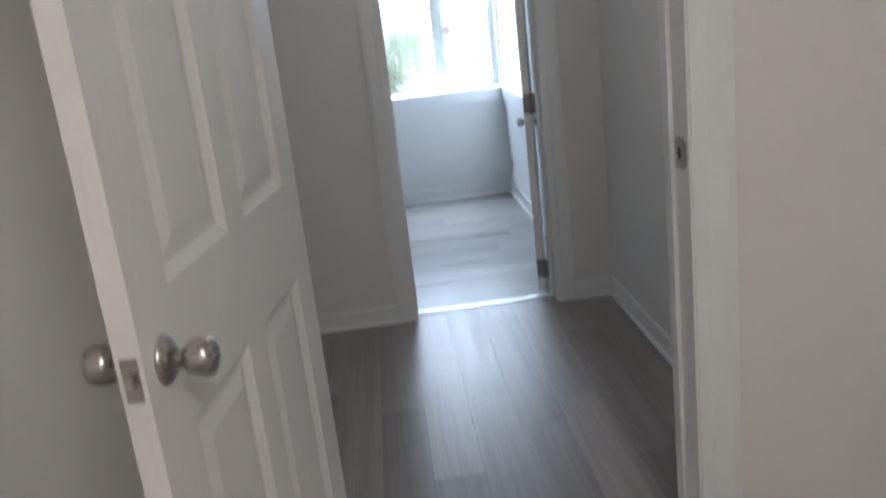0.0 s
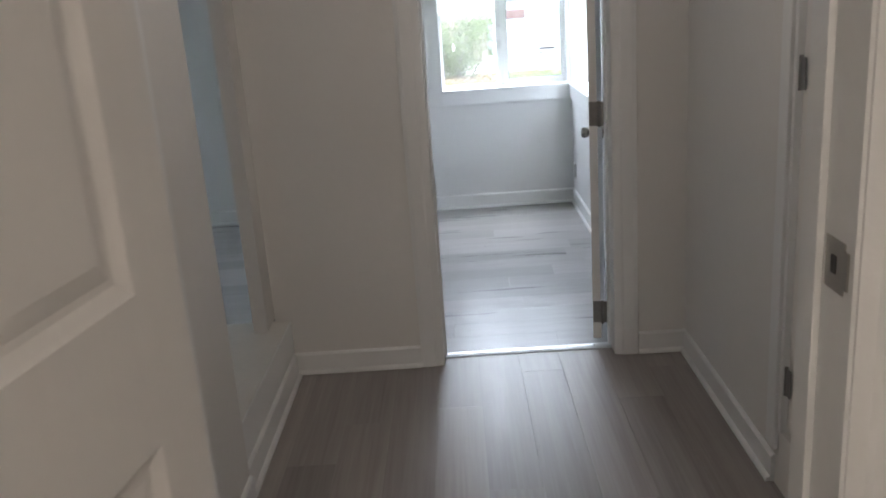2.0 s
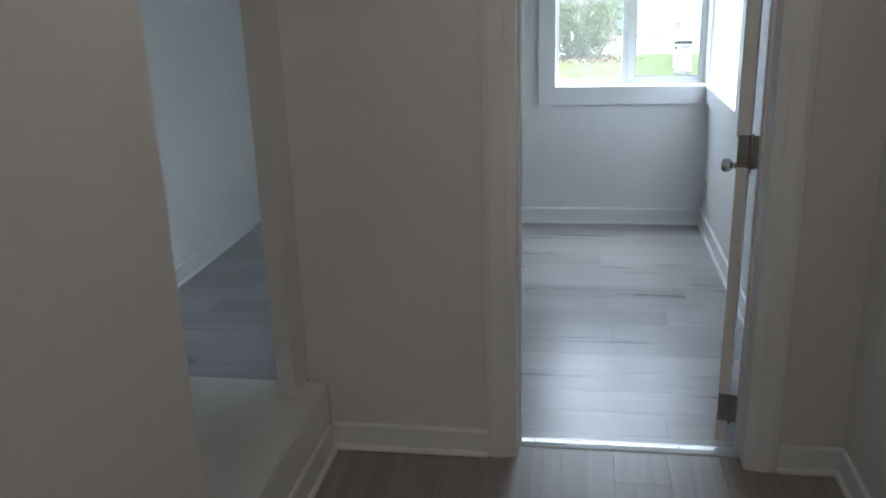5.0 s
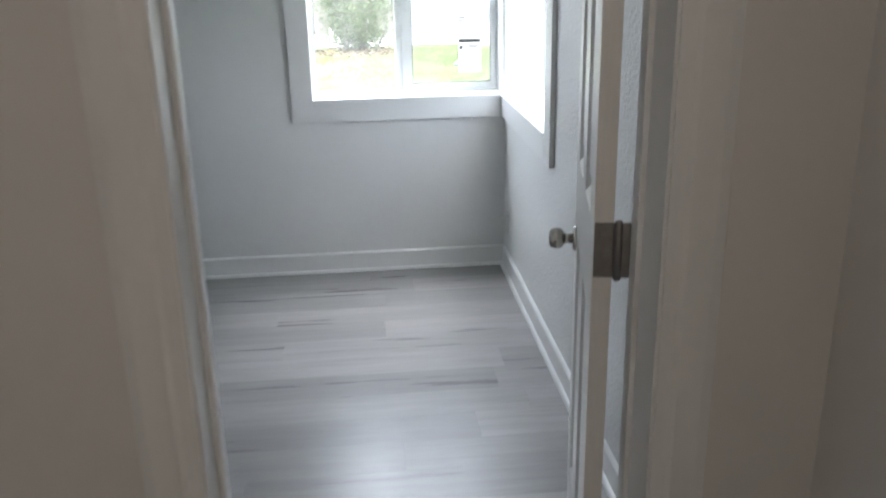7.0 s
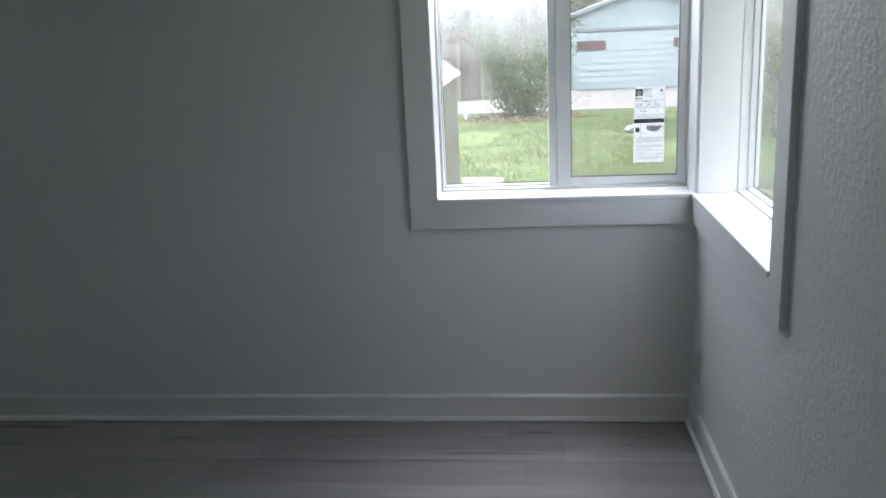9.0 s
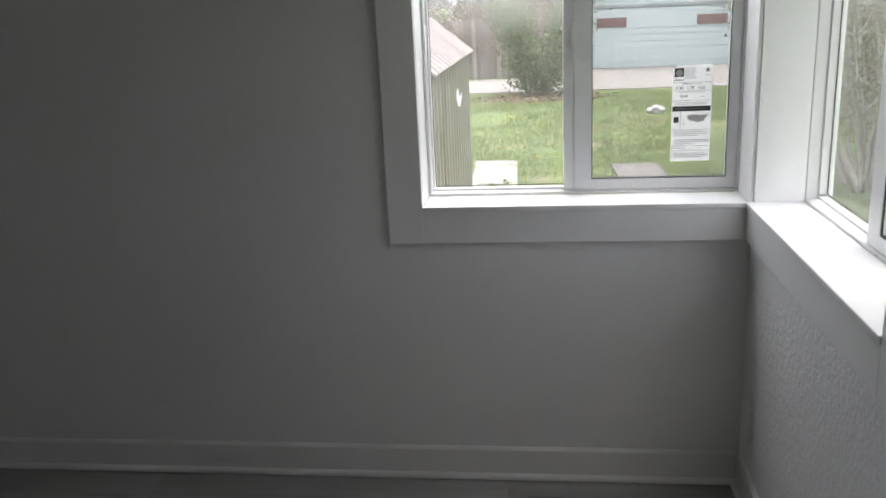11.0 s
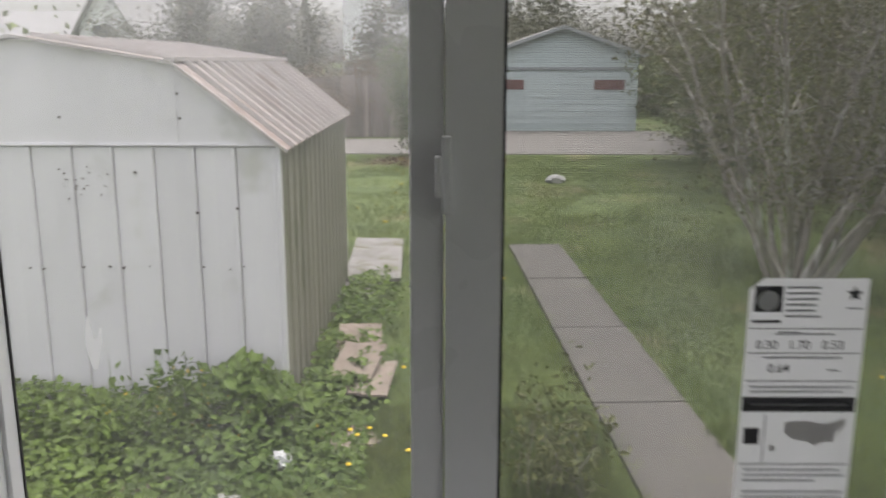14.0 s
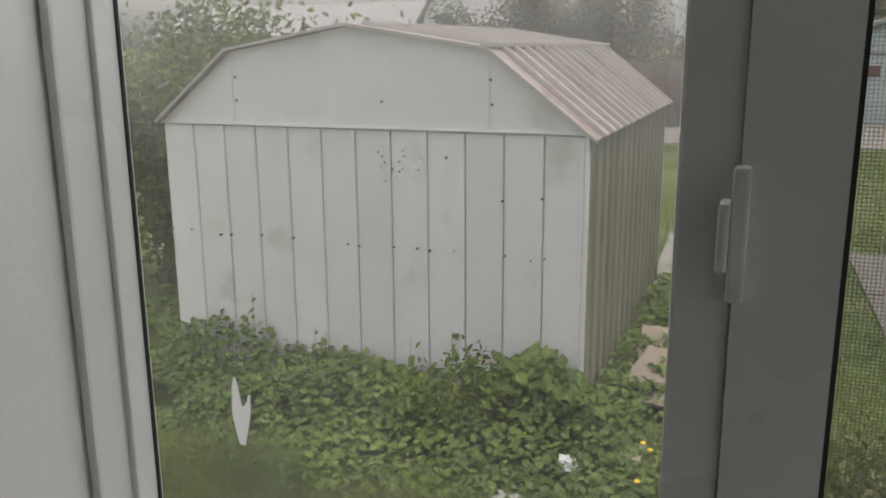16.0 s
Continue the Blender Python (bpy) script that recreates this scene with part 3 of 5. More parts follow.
def panel_rings(bm, x0, x1, z0, z1, y, s):
    """A moulded recessed panel on one face; s is the side (+1 or -1) that it faces along y."""
    rings = []
    for inset, depth in ((0, 0), (0.006, 0.004), (0.020, 0.011), (0.030, 0.011), (0.055, 0.004)):
        yy = y - s * depth
        rings.append([bm.verts.new(p) for p in ((x0 + inset, yy, z0 + inset), (x1 - inset, yy, z0 + inset), (x1 - inset, yy, z1 - inset), (x0 + inset, yy, z1 - inset))])
    for a, b in zip(rings, rings[1:]):
        for i in range(4):
            j = (i + 1) % 4
            bm.faces.new((a[i], a[j], b[j], b[i]))
    bm.faces.new(rings[-1])


def six_panel_door(name, m, w, h, label, knob_z, knobs=True, t=0.035):
    """Local x from the hinge edge, y through the leaf (0 to t), z up from the leaf's foot."""
    door = thing(name, m.translation, label, "door", kind="structure")
    st, mid = 0.115, 0.095
    zs = ((0.22, 0.88), (1.075, 1.68), (1.79, h - 0.12))
    xs = ((st, w / 2 - mid / 2), (w / 2 + mid / 2, w - st))
    for a, b in ((0, st), (w - st, w)):
        part("stile", box(a, b, 0, t, 0, h, 0.0, m), M_DOOR, door)
    for a, b in ((0, zs[0][0]), (zs[0][1], zs[1][0]), (zs[1][1], zs[2][0]), (zs[2][1], h)):
        part("rail", box(st, w - st, 0, t, a, b, 0.0, m), M_DOOR, door)
    for a, b in zs:
        part("muntin", box(xs[0][1], xs[1][0], 0, t, a, b, 0.0, m), M_DOOR, door)
        for u, v in xs:
            bm = bmesh.new()
            panel_rings(bm, u, v, a, b, t, 1)
            panel_rings(bm, u, v, a, b, 0, -1)
            bmesh.ops.transform(bm, matrix=m, verts=bm.verts)
            part("panel", bm, M_DOOR, door)
    if knobs:
        kx = w - 0.062
        for s, y in ((1, t), (-1, 0)):
            mm = m @ Matrix.Translation((kx, y, knob_z)) @ pose(0, 0, 0, -90 * s, 0, 0)
            kn = part("door_knob", lathe([(0.013, 0.006), (0.012, 0.024), (0.015, 0.030), (0.022, 0.034), (0.026, 0.042), (0.0265, 0.056), (0.024, 0.064), (0.016, 0.068), (0.004, 0.069)], mm, 32),
                      M_NICKEL, door, "satin nickel round door knob", True)
            part("rosette", lathe([(0.033, 0.0), (0.0325, 0.004), (0.028, 0.008), (0.014, 0.010)], mm, 32), M_NICKEL, kn, "", True)
        lp = part("latch_plate", box(w, w + 0.0015, t * 0.18, t * 0.82, knob_z - 0.029, knob_z + 0.029, 0.0005, m), M_NICKEL, door)
        part("latch_bolt", box(w + 0.001, w + 0.010, t * 0.35, t * 0.65, knob_z - 0.009, knob_z + 0.009, 0.002, m), M_NICKEL, lp)
    return door


def hinge(parent, m, h=0.09, leaf=0.032):
    """A butt hinge: local z up, leaves in the x-z plane on both sides of the barrel."""
    a = part("hinge", boxes_m(m, (0.0, leaf, -0.0015, 0.0015, -h / 2, h / 2)), M_HINGE, parent, "dark worn metal hinge")
    part("barrel", lathe([(0.006, -h / 2 - 0.004), (0.0065, -h / 2), (0.0065, h / 2), (0.006, h / 2 + 0.004)], m @ Matrix.Translation((-0.004, 0, 0)), 12), M_HINGE, a, "", True)
    return a


# sunroom door: hinged on its frame, swung into the sunroom a little past square
DOOR_TURN = 78.5
hx, hy = 0.712, 0.048
m_sun = pose(hx, hy, 0.098, 0, 0, DOOR_TURN) @ Matrix.Translation((0, -0.0175, 0))
door_sun = six_panel_door("door_1", m_sun, 0.675, 2.04, "white six-panel door standing open into the sunroom", 0.862)
for z in (0.23, 1.14, 2.0):
    hg = part("hinge", box(-0.003, 0.0, -0.001, 0.034, z - 0.15, z - 0.046, 0.0012, m_sun), M_HINGE, door_sun, "dark worn metal hinge")
    part("barrel", lathe([(0.006, -0.056), (0.0075, -0.052), (0.0075, 0.052), (0.006, 0.056)], m_sun @ Matrix.Translation((-0.006, -0.008, z - 0.098)), 14), M_HINGE, hg, "", True)
    part("jamb_leaf", box(-0.0045, -0.0015, -0.046, -0.010, z - 0.15, z - 0.046, 0.0012, m_sun), M_HINGE, hg)

# bedroom door: swung into the bedroom
hb = Vector((-0.285, -2.60, MAIN_Z + 0.012))
lat = Vector((-0.408, -3.452, MAIN_Z + 0.012))
ang = math.degrees(math.atan2(lat.y - hb.y, lat.x - hb.x))
m_bed = pose(*hb, 0, 0, ang)
door_bed = six_panel_door("door_2", m_bed, 0.86, 2.03, "white six-panel door standing open in the bedroom", 0.99)
for z in (0.46, 1.30, 2.12):
    hinge(door_bed, pose(-0.289, -2.585, z, 0, 0, 100))

# closed door in the hall's side wall, with its frame
door_side = thing("door_3", (1.08, -1.64, MAIN_Z), "white closed door in the hall's side wall", "door", kind="structure")
part("leaf", box(1.094, 1.13, -2.046, -1.234, MAIN_Z + 0.012, 2.32, 0.002), M_DOOR, door_side)
part("jamb", box(1.074, 1.24, -1.233, -1.212, MAIN_Z, 2.33, 0.001), M_TRIM, door_side)
part("jamb", box(1.074, 1.24, -2.068, -2.047, MAIN_Z, 2.33, 0.001), M_TRIM, door_side)
part("casing", box(1.064, 1.0795, -1.208, -1.14, HALL_Z + 0.13, 2.39, 0.003), M_TRIM, door_side)
part("casing", box(1.064, 1.0795, -2.16, -2.072, HALL_Z + 0.13, 2.39, 0.003), M_TRIM, door_side)
for z in (0.46, 1.40, 2.14):
    hinge(door_side, pose(1.086, -1.236, z, 0, 0, 270))

structure("wall_behind_side_door", box(1.242, 1.32, -2.4, -0.9, -0.1, 2.5), M_HALL, "plain wall closing the space behind the side door", "wall")

# wall outlet low in the sunroom corner
outlet = thing("wall_outlet", (SX1, 2.99, 0.28), "white plastic wall outlet above the baseboard", "outlet")
op = part("cover_plate", box(SX1 - 0.016, SX1 - 0.0005, 2.955, 3.028, 0.225, 0.34, 0.006), M_PLASTIC, outlet)
for z in (0.262, 0.302):
    part("socket", lathe([(0.016, 0), (0.016, 0.002), (0.013, 0.003)], pose(SX1 - 0.0155, 2.99, z, 0, -90, 0), 20), M_PLASTIC, outlet)

# flush ceiling lamps: one in the bedroom behind the walker, a dimmer unseen one added overhead to brighten the hall
def ceiling_lamp(x, y, z, watts, label):
    lamp = thing("ceiling_lamp", (x, y, z), label, "lamp")
    part("base", lathe([(0.15, 0), (0.155, -0.02), (0.14, -0.03)], pose(x, y, z - 0.001), 32), M_NICKEL, lamp, "", True)
    part("diffuser", lathe([(0.14, -0.031), (0.135, -0.06), (0.10, -0.085), (0.04, -0.097), (0.003, -0.099)], pose(x, y, z - 0.001), 32), M_LAMP, lamp, "", True)
    bulb = new("ceiling_lamp_light", bpy.data.lights.new("ceiling_lamp_light", "POINT"))
    bulb.data.energy, bulb.data.color, bulb.data.shadow_soft_size = watts, (1.0, 0.82, 0.62), 0.14
    bulb.location = (x, y, z - 0.25)


ceiling_lamp(0.35, -5.0, 2.75, 1.85, "round flush ceiling lamp with a glowing warm diffuser")
# added fill for the hall, with a fixture that stays out of view
ceiling_lamp(0.25, -1.35, CEIL_Z, 0.088, "unseen round ceiling lamp added to brighten the hall")

# ---- outdoors ----
GZ = -1.05
structure("ground", box(-400, 400, -300, 700, GZ - 0.3, GZ), M_SOIL, "rough back lawn with bare patches", "ground")
structure("house_foundation", boxes((SX0 - 0.2, OUT_X, -6.5, OUT_Y - 0.01, GZ + 0.001, -0.2)), M_CONC, "grey concrete foundation below the sunroom", "foundation")
structure("road", boxes((-40, 60, 26.6, 31.2, GZ, GZ + 0.02), (1.2, 8.6, 31.2, 34.6, GZ, GZ + 0.02)), M_GRAVEL, "pale gravel alley across the end of the lawn", "road")

rng = random.Random(5)

# concrete path, slab by slab
path = thing("garden_path", (2.0, 9.0, GZ), "worn concrete slab path across the lawn", "path", kind="structure")
edges = [3.45, 5.1, 6.75, 8.65, 10.55, 12.5, 14.45]
for a, b in zip(edges, edges[1:]):
    part("slab", box(0, 0.73, a + 0.008 - 7.5, b - 0.008 - 7.5, GZ - 0.05, GZ + 0.03 + rng.uniform(-0.006, 0.006), 0.012, pose(1.70, 7.5, 0, 0, 0, 2.3)), M_CONC, path)

def upright(outline, z0, z1):
    """Extrudes a closed plan outline upwards."""
    bm = bmesh.new()
    lo = [bm.verts.new((u, v, z0)) for u, v in outline]
    hi = [bm.verts.new((u, v, z1)) for u, v in outline]
    n = len(outline)
    for i in range(n):
        bm.faces.new((lo[i], lo[(i + 1) % n], hi[(i + 1) % n], hi[i]))
    bm.faces.new(lo[::-1])
    bm.faces.new(hi)
    return bm


# ---- metal shed ----
shed = thing("garden_shed", (-2.32, 10.3, GZ), "white sheet-metal garden shed with a rusty gambrel roof", "shed")
SXA, SXB, SYF, SYK = -4.02, -0.64, 8.32, 12.33
EZ, KZ, AZ = 0.985, 1.535, 1.705
KXA, KXB, AXM = -3.36, -1.31, -2.36
n_pan = 12
pw = (SXB - SXA) / n_pan
for k in range(n_pan):
    x = SXA + k * pw
    wob = rng.uniform(-0.004, 0.004)
    part("wall_panel", upright([(x + 0.002, SYF + 0.008), (x + 0.010, SYF + 0.005), (x + pw * 0.5, SYF + wob), (x + pw - 0.040, SYF + 0.004), (x + pw - 0.035, SYF - 0.011), (x + pw - 0.012, SYF - 0.012), (x + pw - 0.004, SYF - 0.004), (x + pw - 0.004, SYF + 0.022), (x + 0.002, SYF + 0.022)], GZ, EZ - 0.012), M_SHED, shed)
part("gable", prism([(SXA, EZ + 0.012), (SXB, EZ + 0.012), (KXB, KZ - 0.01), (AXM, AZ - 0.01), (KXA, KZ - 0.01)], "y", SYF - 0.004, SYF + 0.03), M_SHED, shed, "white metal gable")
for kx in (KXB - 0.012, KXA - 0.004):
    part("gable_seam", box(kx, kx + 0.016, SYF - 0.012, SYF - 0.0045, EZ + 0.021, KZ - 0.02), M_SHED, shed)
part("eave_band", box(SXA - 0.012, SXB + 0.012, SYF - 0.020, SYF - 0.0045, EZ - 0.002, EZ + 0.014, 0.003), M_SHED, shed, "horizontal metal band under the gable")
part("corner_post", box(SXB - 0.002, SXB + 0.022, SYF - 0.02, SYF + 0.03, GZ, EZ, 0.004), M_SHED, shed)
part("back_wall", prism([(SXA, GZ), (SXB, GZ), (SXB, EZ), (KXB, KZ - 0.01), (AXM, AZ - 0.01), (KXA, KZ - 0.01), (SXA, EZ)], "y", SYK - 0.02, SYK), M_SHED, shed)
n_side = 15
sp = (SYK - SYF - 0.05) / n_side
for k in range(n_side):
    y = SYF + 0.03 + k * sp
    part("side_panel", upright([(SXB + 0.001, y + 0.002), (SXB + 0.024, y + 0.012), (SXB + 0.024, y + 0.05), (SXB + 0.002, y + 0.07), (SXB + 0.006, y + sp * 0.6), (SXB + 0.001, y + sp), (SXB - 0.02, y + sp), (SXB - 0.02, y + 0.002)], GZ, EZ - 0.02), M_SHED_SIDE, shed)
part("side_wall", box(SXA, SXA + 0.02, SYF + 0.031, SYK - 0.021, GZ, EZ), M_SHED, shed)


def roof_sheet(xa, za, xb, zb, y0, y1):
    """One ribbed sheet of a roof slope from the upper edge to the lower one."""
    bm = bmesh.new()
    n = Vector((za - zb, 0, xb - xa)).normalized()
    if n.z < 0:
        n = -n
    prof = [(y0, 0.0), (y1, 0.0)]
    rows_ = []
    for (x, z) in ((xa, za), (xb, zb)):
        rows_.append([bm.verts.new((x + n.x * d, y, z + n.z * d)) for y, d in prof] + [bm.verts.new((x - n.x * 0.006, y, z - n.z * 0.006)) for y in (y1, y0)])
    k = len(rows_[0])
    for i in range(k):
        j = (i + 1) % k
        bm.faces.new((rows_[0][i], rows_[0][j], rows_[1][j], rows_[1][i]))
    bm.faces.new(rows_[0])
    bm.faces.new(rows_[1])
    return bm


def roof_rib(xa, za, xb, zb, y):
    """A folded rib that runs down a roof slope."""
    n = Vector((za - zb, 0, xb - xa)).normalized()
    n = -n if n.z < 0 else n
    bm = bmesh.new()
    ends = [[bm.verts.new((x + n.x * d, y + w, z + n.z * d)) for w, d in ((-0.021, -0.004), (-0.014, 0.030), (0.014, 0.030), (0.021, -0.004))] for x, z in ((xa, za), (xb, zb))]
    for i in range(4):
        j = (i + 1) % 4
        bm.faces.new((ends[0][i], ends[0][j], ends[1][j], ends[1][i]))
    bm.faces.new(ends[0])
    bm.faces.new(ends[1])
    return bm


rs = 15
rl = (SYK - SYF + 0.12) / rs
for k in range(rs):
    y0 = SYF - 0.06 + k * rl
    part("roof_sheet", roof_sheet(KXB, KZ + 0.012, SXB + 0.07, EZ - 0.03, y0 + 0.016, y0 + rl - 0.044), M_ROOF, shed)
    part("roof_sheet", roof_sheet(AXM, AZ + 0.012, KXB - 0.002, KZ + 0.016, y0 + 0.016, y0 + rl - 0.044), M_ROOF, shed)
    part("roof_sheet", roof_sheet(KXA, KZ + 0.012, SXA - 0.02, EZ + 0.01, y0 + 0.016, y0 + rl - 0.044), M_ROOF, shed)
    part("roof_sheet", roof_sheet(AXM - 0.001, AZ + 0.012, KXA + 0.002, KZ + 0.016, y0 + 0.016, y0 + rl - 0.044), M_ROOF, shed)
for k in range(1, rs):
    y0 = SYF - 0.06 + k * rl
    part("roof_rib", roof_rib(KXB + 0.01, KZ + 0.006, SXB + 0.07, EZ - 0.03, y0), M_RIB, shed)
    part("roof_rib", roof_rib(AXM + 0.01, AZ + 0.011, KXB - 0.004, KZ + 0.016, y0), M_RIB, shed)
part("knee_flashing", box(KXB - 0.045, KXB + 0.03, SYF - 0.07, SYK + 0.06, KZ + 0.012, KZ + 0.044, 0.004), M_RIB, shed, "pale metal flashing along the roof's bend")
for (xa, za, xb, zb) in ((KXB, KZ, SXB + 0.08, EZ - 0.04), (AXM, AZ, KXB, KZ), (KXA, KZ, SXA - 0.02, EZ + 0.005), (AXM, AZ, KXA, KZ)):
    d = Vector((xb - xa, 0, zb - za))
    n = Vector((-d.z, 0, d.x)).normalized()
    if n.z < 0:
        n = -n
    p = [Vector((xa, 0, za)) + n * 0.016, Vector((xb, 0, zb)) + n * 0.016, Vector((xb, 0, zb)) - n * 0.004, Vector((xa, 0, za)) - n * 0.004]
    part("verge_trim", prism([(q.x, q.z) for q in p], "y", SYF - 0.078, SYF - 0.058), M_RIB, shed, "thin pale metal edge trim of the roof")
bm = bmesh.new()
for k in range(n_pan):
    for dx in (0.018, pw * 0.72):
        if rng.random() < 0.6:
            x, z = SXA + k * pw + dx, 0.128 + rng.uniform(-0.012, 0.012)
            r = rng.uniform(0.004, 0.008)
            add_box(bm, x - r, x + r, SYF - 0.028, SYF - 0.004, z - r, z + r)
# cluster of small holes, their darkness drawn as rivet-coloured boxes
for k in range(26):
    x, z = -2.05 + rng.gauss(0, 0.085), 0.72 + rng.gauss(0, 0.075)
    r = rng.uniform(0.003, 0.0065)
    add_box(bm, x - r, x + r, SYF - 0.008, SYF - 0.0005, z - r, z + r)
for x, z in ((-1.30, 1.335), (-1.29, 1.17), (-3.32, 1.34), (-3.32, 1.17), (-2.107, 1.177), (-1.21, 0.52), (-0.93, 0.55), (-1.62, 0.80)):
    add_box(bm, x - 0.009, x + 0.009, SYF - 0.014, SYF - 0.0035, z - 0.009, z + 0.009)
tagged(part("rivets", bm, M_RIVET, shed, "small rusty rivets, and dark spots drawn for holes"), kind="stuff")


# ---- garage ----
garage = thing("garage", (4.8, 38.0, GZ), "pale aqua wooden garage with a gable roof and two boarded windows", "garage")
GY, GX0, GX1, GE, GA = 34.7, 2.0, 7.62, 1.85, 2.80
GXM = (GX0 + GX1) / 2
part("wall", prism([(GX0, GZ), (GX1, GZ), (GX1, GE), (GXM, GA - 0.1), (GX0, GE)], "y", GY, GY + 7), M_GARAGE, garage)
zz = GZ + 0.02
for k in range(9):
    part("door_board", prism([(GY - 0.035, zz), (GY - 0.02, zz + 0.235), (GY - 0.001, zz + 0.235), (GY - 0.001, zz)], "x", GX0 + 0.28, GX1 - 0.34), M_GARAGE, garage)
    zz += 0.245
for k in range(6):
    z0 = GE - 0.55 + k * 0.235
    half_w = min((GXM - GX0), (GXM - GX0) * (GA - 0.1 - z0 - 0.2) / (GA - 0.1 - GE)) - 0.03
    if half_w > 0.15:
        part("gable_board", prism([(GY - 0.03, z0), (GY - 0.015, z0 + 0.225), (GY - 0.001, z0 + 0.225), (GY - 0.001, z0)], "x", GXM - half_w, GXM + half_w), M_GARAGE, garage)
# dark strip above the door, a shadow line put into the colour
part("door_head", box(GX0 + 0.15, GX1 - 0.2, GY - 0.07, GY - 0.036, 1.19, 1.30, 0.01), M_GTRIM, garage)
for a in (GX0 + 0.12, GX1 - 0.33):
    part("door_post", box(a, a + 0.14, GY - 0.06, GY - 0.0365, GZ, 1.19, 0.01), M_GARAGE, garage)
for a in (2.29, 6.0):
    w_ = part("window", box(a, a + 1.12, GY - 0.055, GY - 0.036, 0.48, 0.84, 0.008), M_BROWN, garage, "reddish brown boarded window strip")
for s, xe in ((-1, GX0 - 0.28), (1, GX1 + 0.28)):
    ze = GE - 0.10
    part("roof", prism([(GXM, GA), (xe, ze), (xe, ze - 0.09), (GXM, GA - 0.09)], "y", GY - 0.3, GY + 7.2), M_SHINGLE, garage)
    part("barge_board", prism([(GXM, GA - 0.02), (xe, ze - 0.02), (xe, ze - 0.13), (GXM, GA - 0.13)], "y", GY - 0.335, GY - 0.301), M_GTRIM, garage)

# ---- fence along the alley ----
fence = thing("wooden_fence", (-7.7, 32.0, GZ), "tall weathered grey-brown board fence beyond the alley", "fence")
x = -17.0
while x < 1.5:
    w = rng.uniform(0.13, 0.15)
    top = GZ + 2.05 + rng.uniform(-0.06, 0.06)
    y = 32.0 + rng.uniform(-0.015, 0.015)
    part("board", prism([(x, GZ), (x + w, GZ), (x + w, top - 0.03), (x + w - 0.03, top), (x + 0.03, top), (x, top - 0.03)], "y", y, y + 0.02), M_FENCE, fence)
    x += w + 0.012
part("rail", box(-17, 1.5, 32.04, 32.09, GZ + 0.4, GZ + 0.5), M_FENCE, fence)
part("rail", box(-17, 1.5, 32.04, 32.09, GZ + 1.6, GZ + 1.7), M_FENCE, fence)


pole = thing("utility_pole", (2.8, 50.0, GZ), "tall bare wooden utility pole", "pole")
part("shaft", lathe([(0.16, 0), (0.15, 4), (0.12, 9.5), (0.11, 9.6)], pose(2.8, 50.0, GZ), 12), M_FENCE, pole)
part("crossarm", box(1.7, 3.9, 49.80, 49.87, 7.4, 7.52, 0.01), M_FENCE, pole)

# ---- neighbouring houses ----
def house(name, label, x0, x1, y0, y1, ez, az, wall_mat, roof_mat, windows, ridge="y"):
    ob = thing(name, ((x0 + x1) / 2, (y0 + y1) / 2, GZ), label, "house")
    xm, ym = (x0 + x1) / 2, (y0 + y1) / 2
    if ridge == "y":
        part("wall", prism([(x0, GZ), (x1, GZ), (x1, ez), (xm, az), (x0, ez)], "y", y0, y1), wall_mat, ob)
        for xe in (x0 - 0.5, x1 + 0.5):
            dz = (az - ez) * 0.5 / (xm - x0)
            part("roof", prism([(xm, az + 0.25), (xe, ez - dz + 0.25), (xe, ez - dz + 0.06), (xm, az + 0.06)], "y", y0 - 0.5, y1 + 0.5), roof_mat, ob)
    else:
        part("wall", prism([(y0, GZ), (y1, GZ), (y1, ez), (ym, az), (y0, ez)], "x", x0, x1), wall_mat, ob)
        for ye in (y0 - 0.5, y1 + 0.5):
            dz = (az - ez) * 0.5 / (ym - y0)
            part("roof", prism([(ym, az + 0.25), (ye, ez - dz + 0.25), (ye, ez - dz + 0.06), (ym, az + 0.06)], "x", x0 - 0.5, x1 + 0.5), roof_mat, ob)
    for a, b, c, d in windows:
        w_ = part("window", boxes((a - 0.12, a, y0 - 0.06, y0 - 0.001, c - 0.12, d + 0.12), (b, b + 0.12, y0 - 0.06, y0 - 0.001, c - 0.12, d + 0.12), (a, b, y0 - 0.06, y0 - 0.001, d, d + 0.12), (a, b, y0 - 0.06, y0 - 0.001, c - 0.12, c), (a, b, y0 - 0.05, y0 - 0.001, (c + d) / 2 - 0.04, (c + d) / 2 + 0.04)), M_HOUSE, ob)
        part("pane", box(a, b, y0 - 0.02, y0 - 0.001, c, d), M_DARK, w_)
    return ob


house("white_house", "large white house with dark sash windows behind the garage", -5.6, 4.48, 55, 66, 8.5, 12.0, M_HOUSE, M_SHINGLE,
      [(-2.75, -1.65, 4.2, 6.4), (2.55, 3.75, 4.2, 6.4), (-0.95, -0.35, 4.4, 6.4), (-2.75, -1.65, 0.4, 2.2)])
part("porch_roof", box(-4.4, 4.9, 53.2, 54.9, 2.55, 2.9), M_SHINGLE, bpy.data.objects["white_house"], "dark porch roof")
# darker sheet that stands in for the shade under the porch roof
part("porch_shade", box(-3.8, 4.4, 54.6, 54.95, GZ, 2.5), M_TAN, bpy.data.objects["white_house"])
house("far_white_house", "small white gabled house beyond the trees", -23.35, -19.95, 60, 70, 3.6, 6.4, M_HOUSE, M_SHINGLE, [(-22.50, -21.30, 2.5, 3.7)])
house("tan_house", "low tan house with a wide grey roof", -48.61, -25.61, 62, 75, 2.3, 4.8, M_TAN, M_SHINGLE, [(-37.60, -35.60, -0.2, 1.2), (-32.60, -31.10, -0.2, 1.2)], ridge="x")
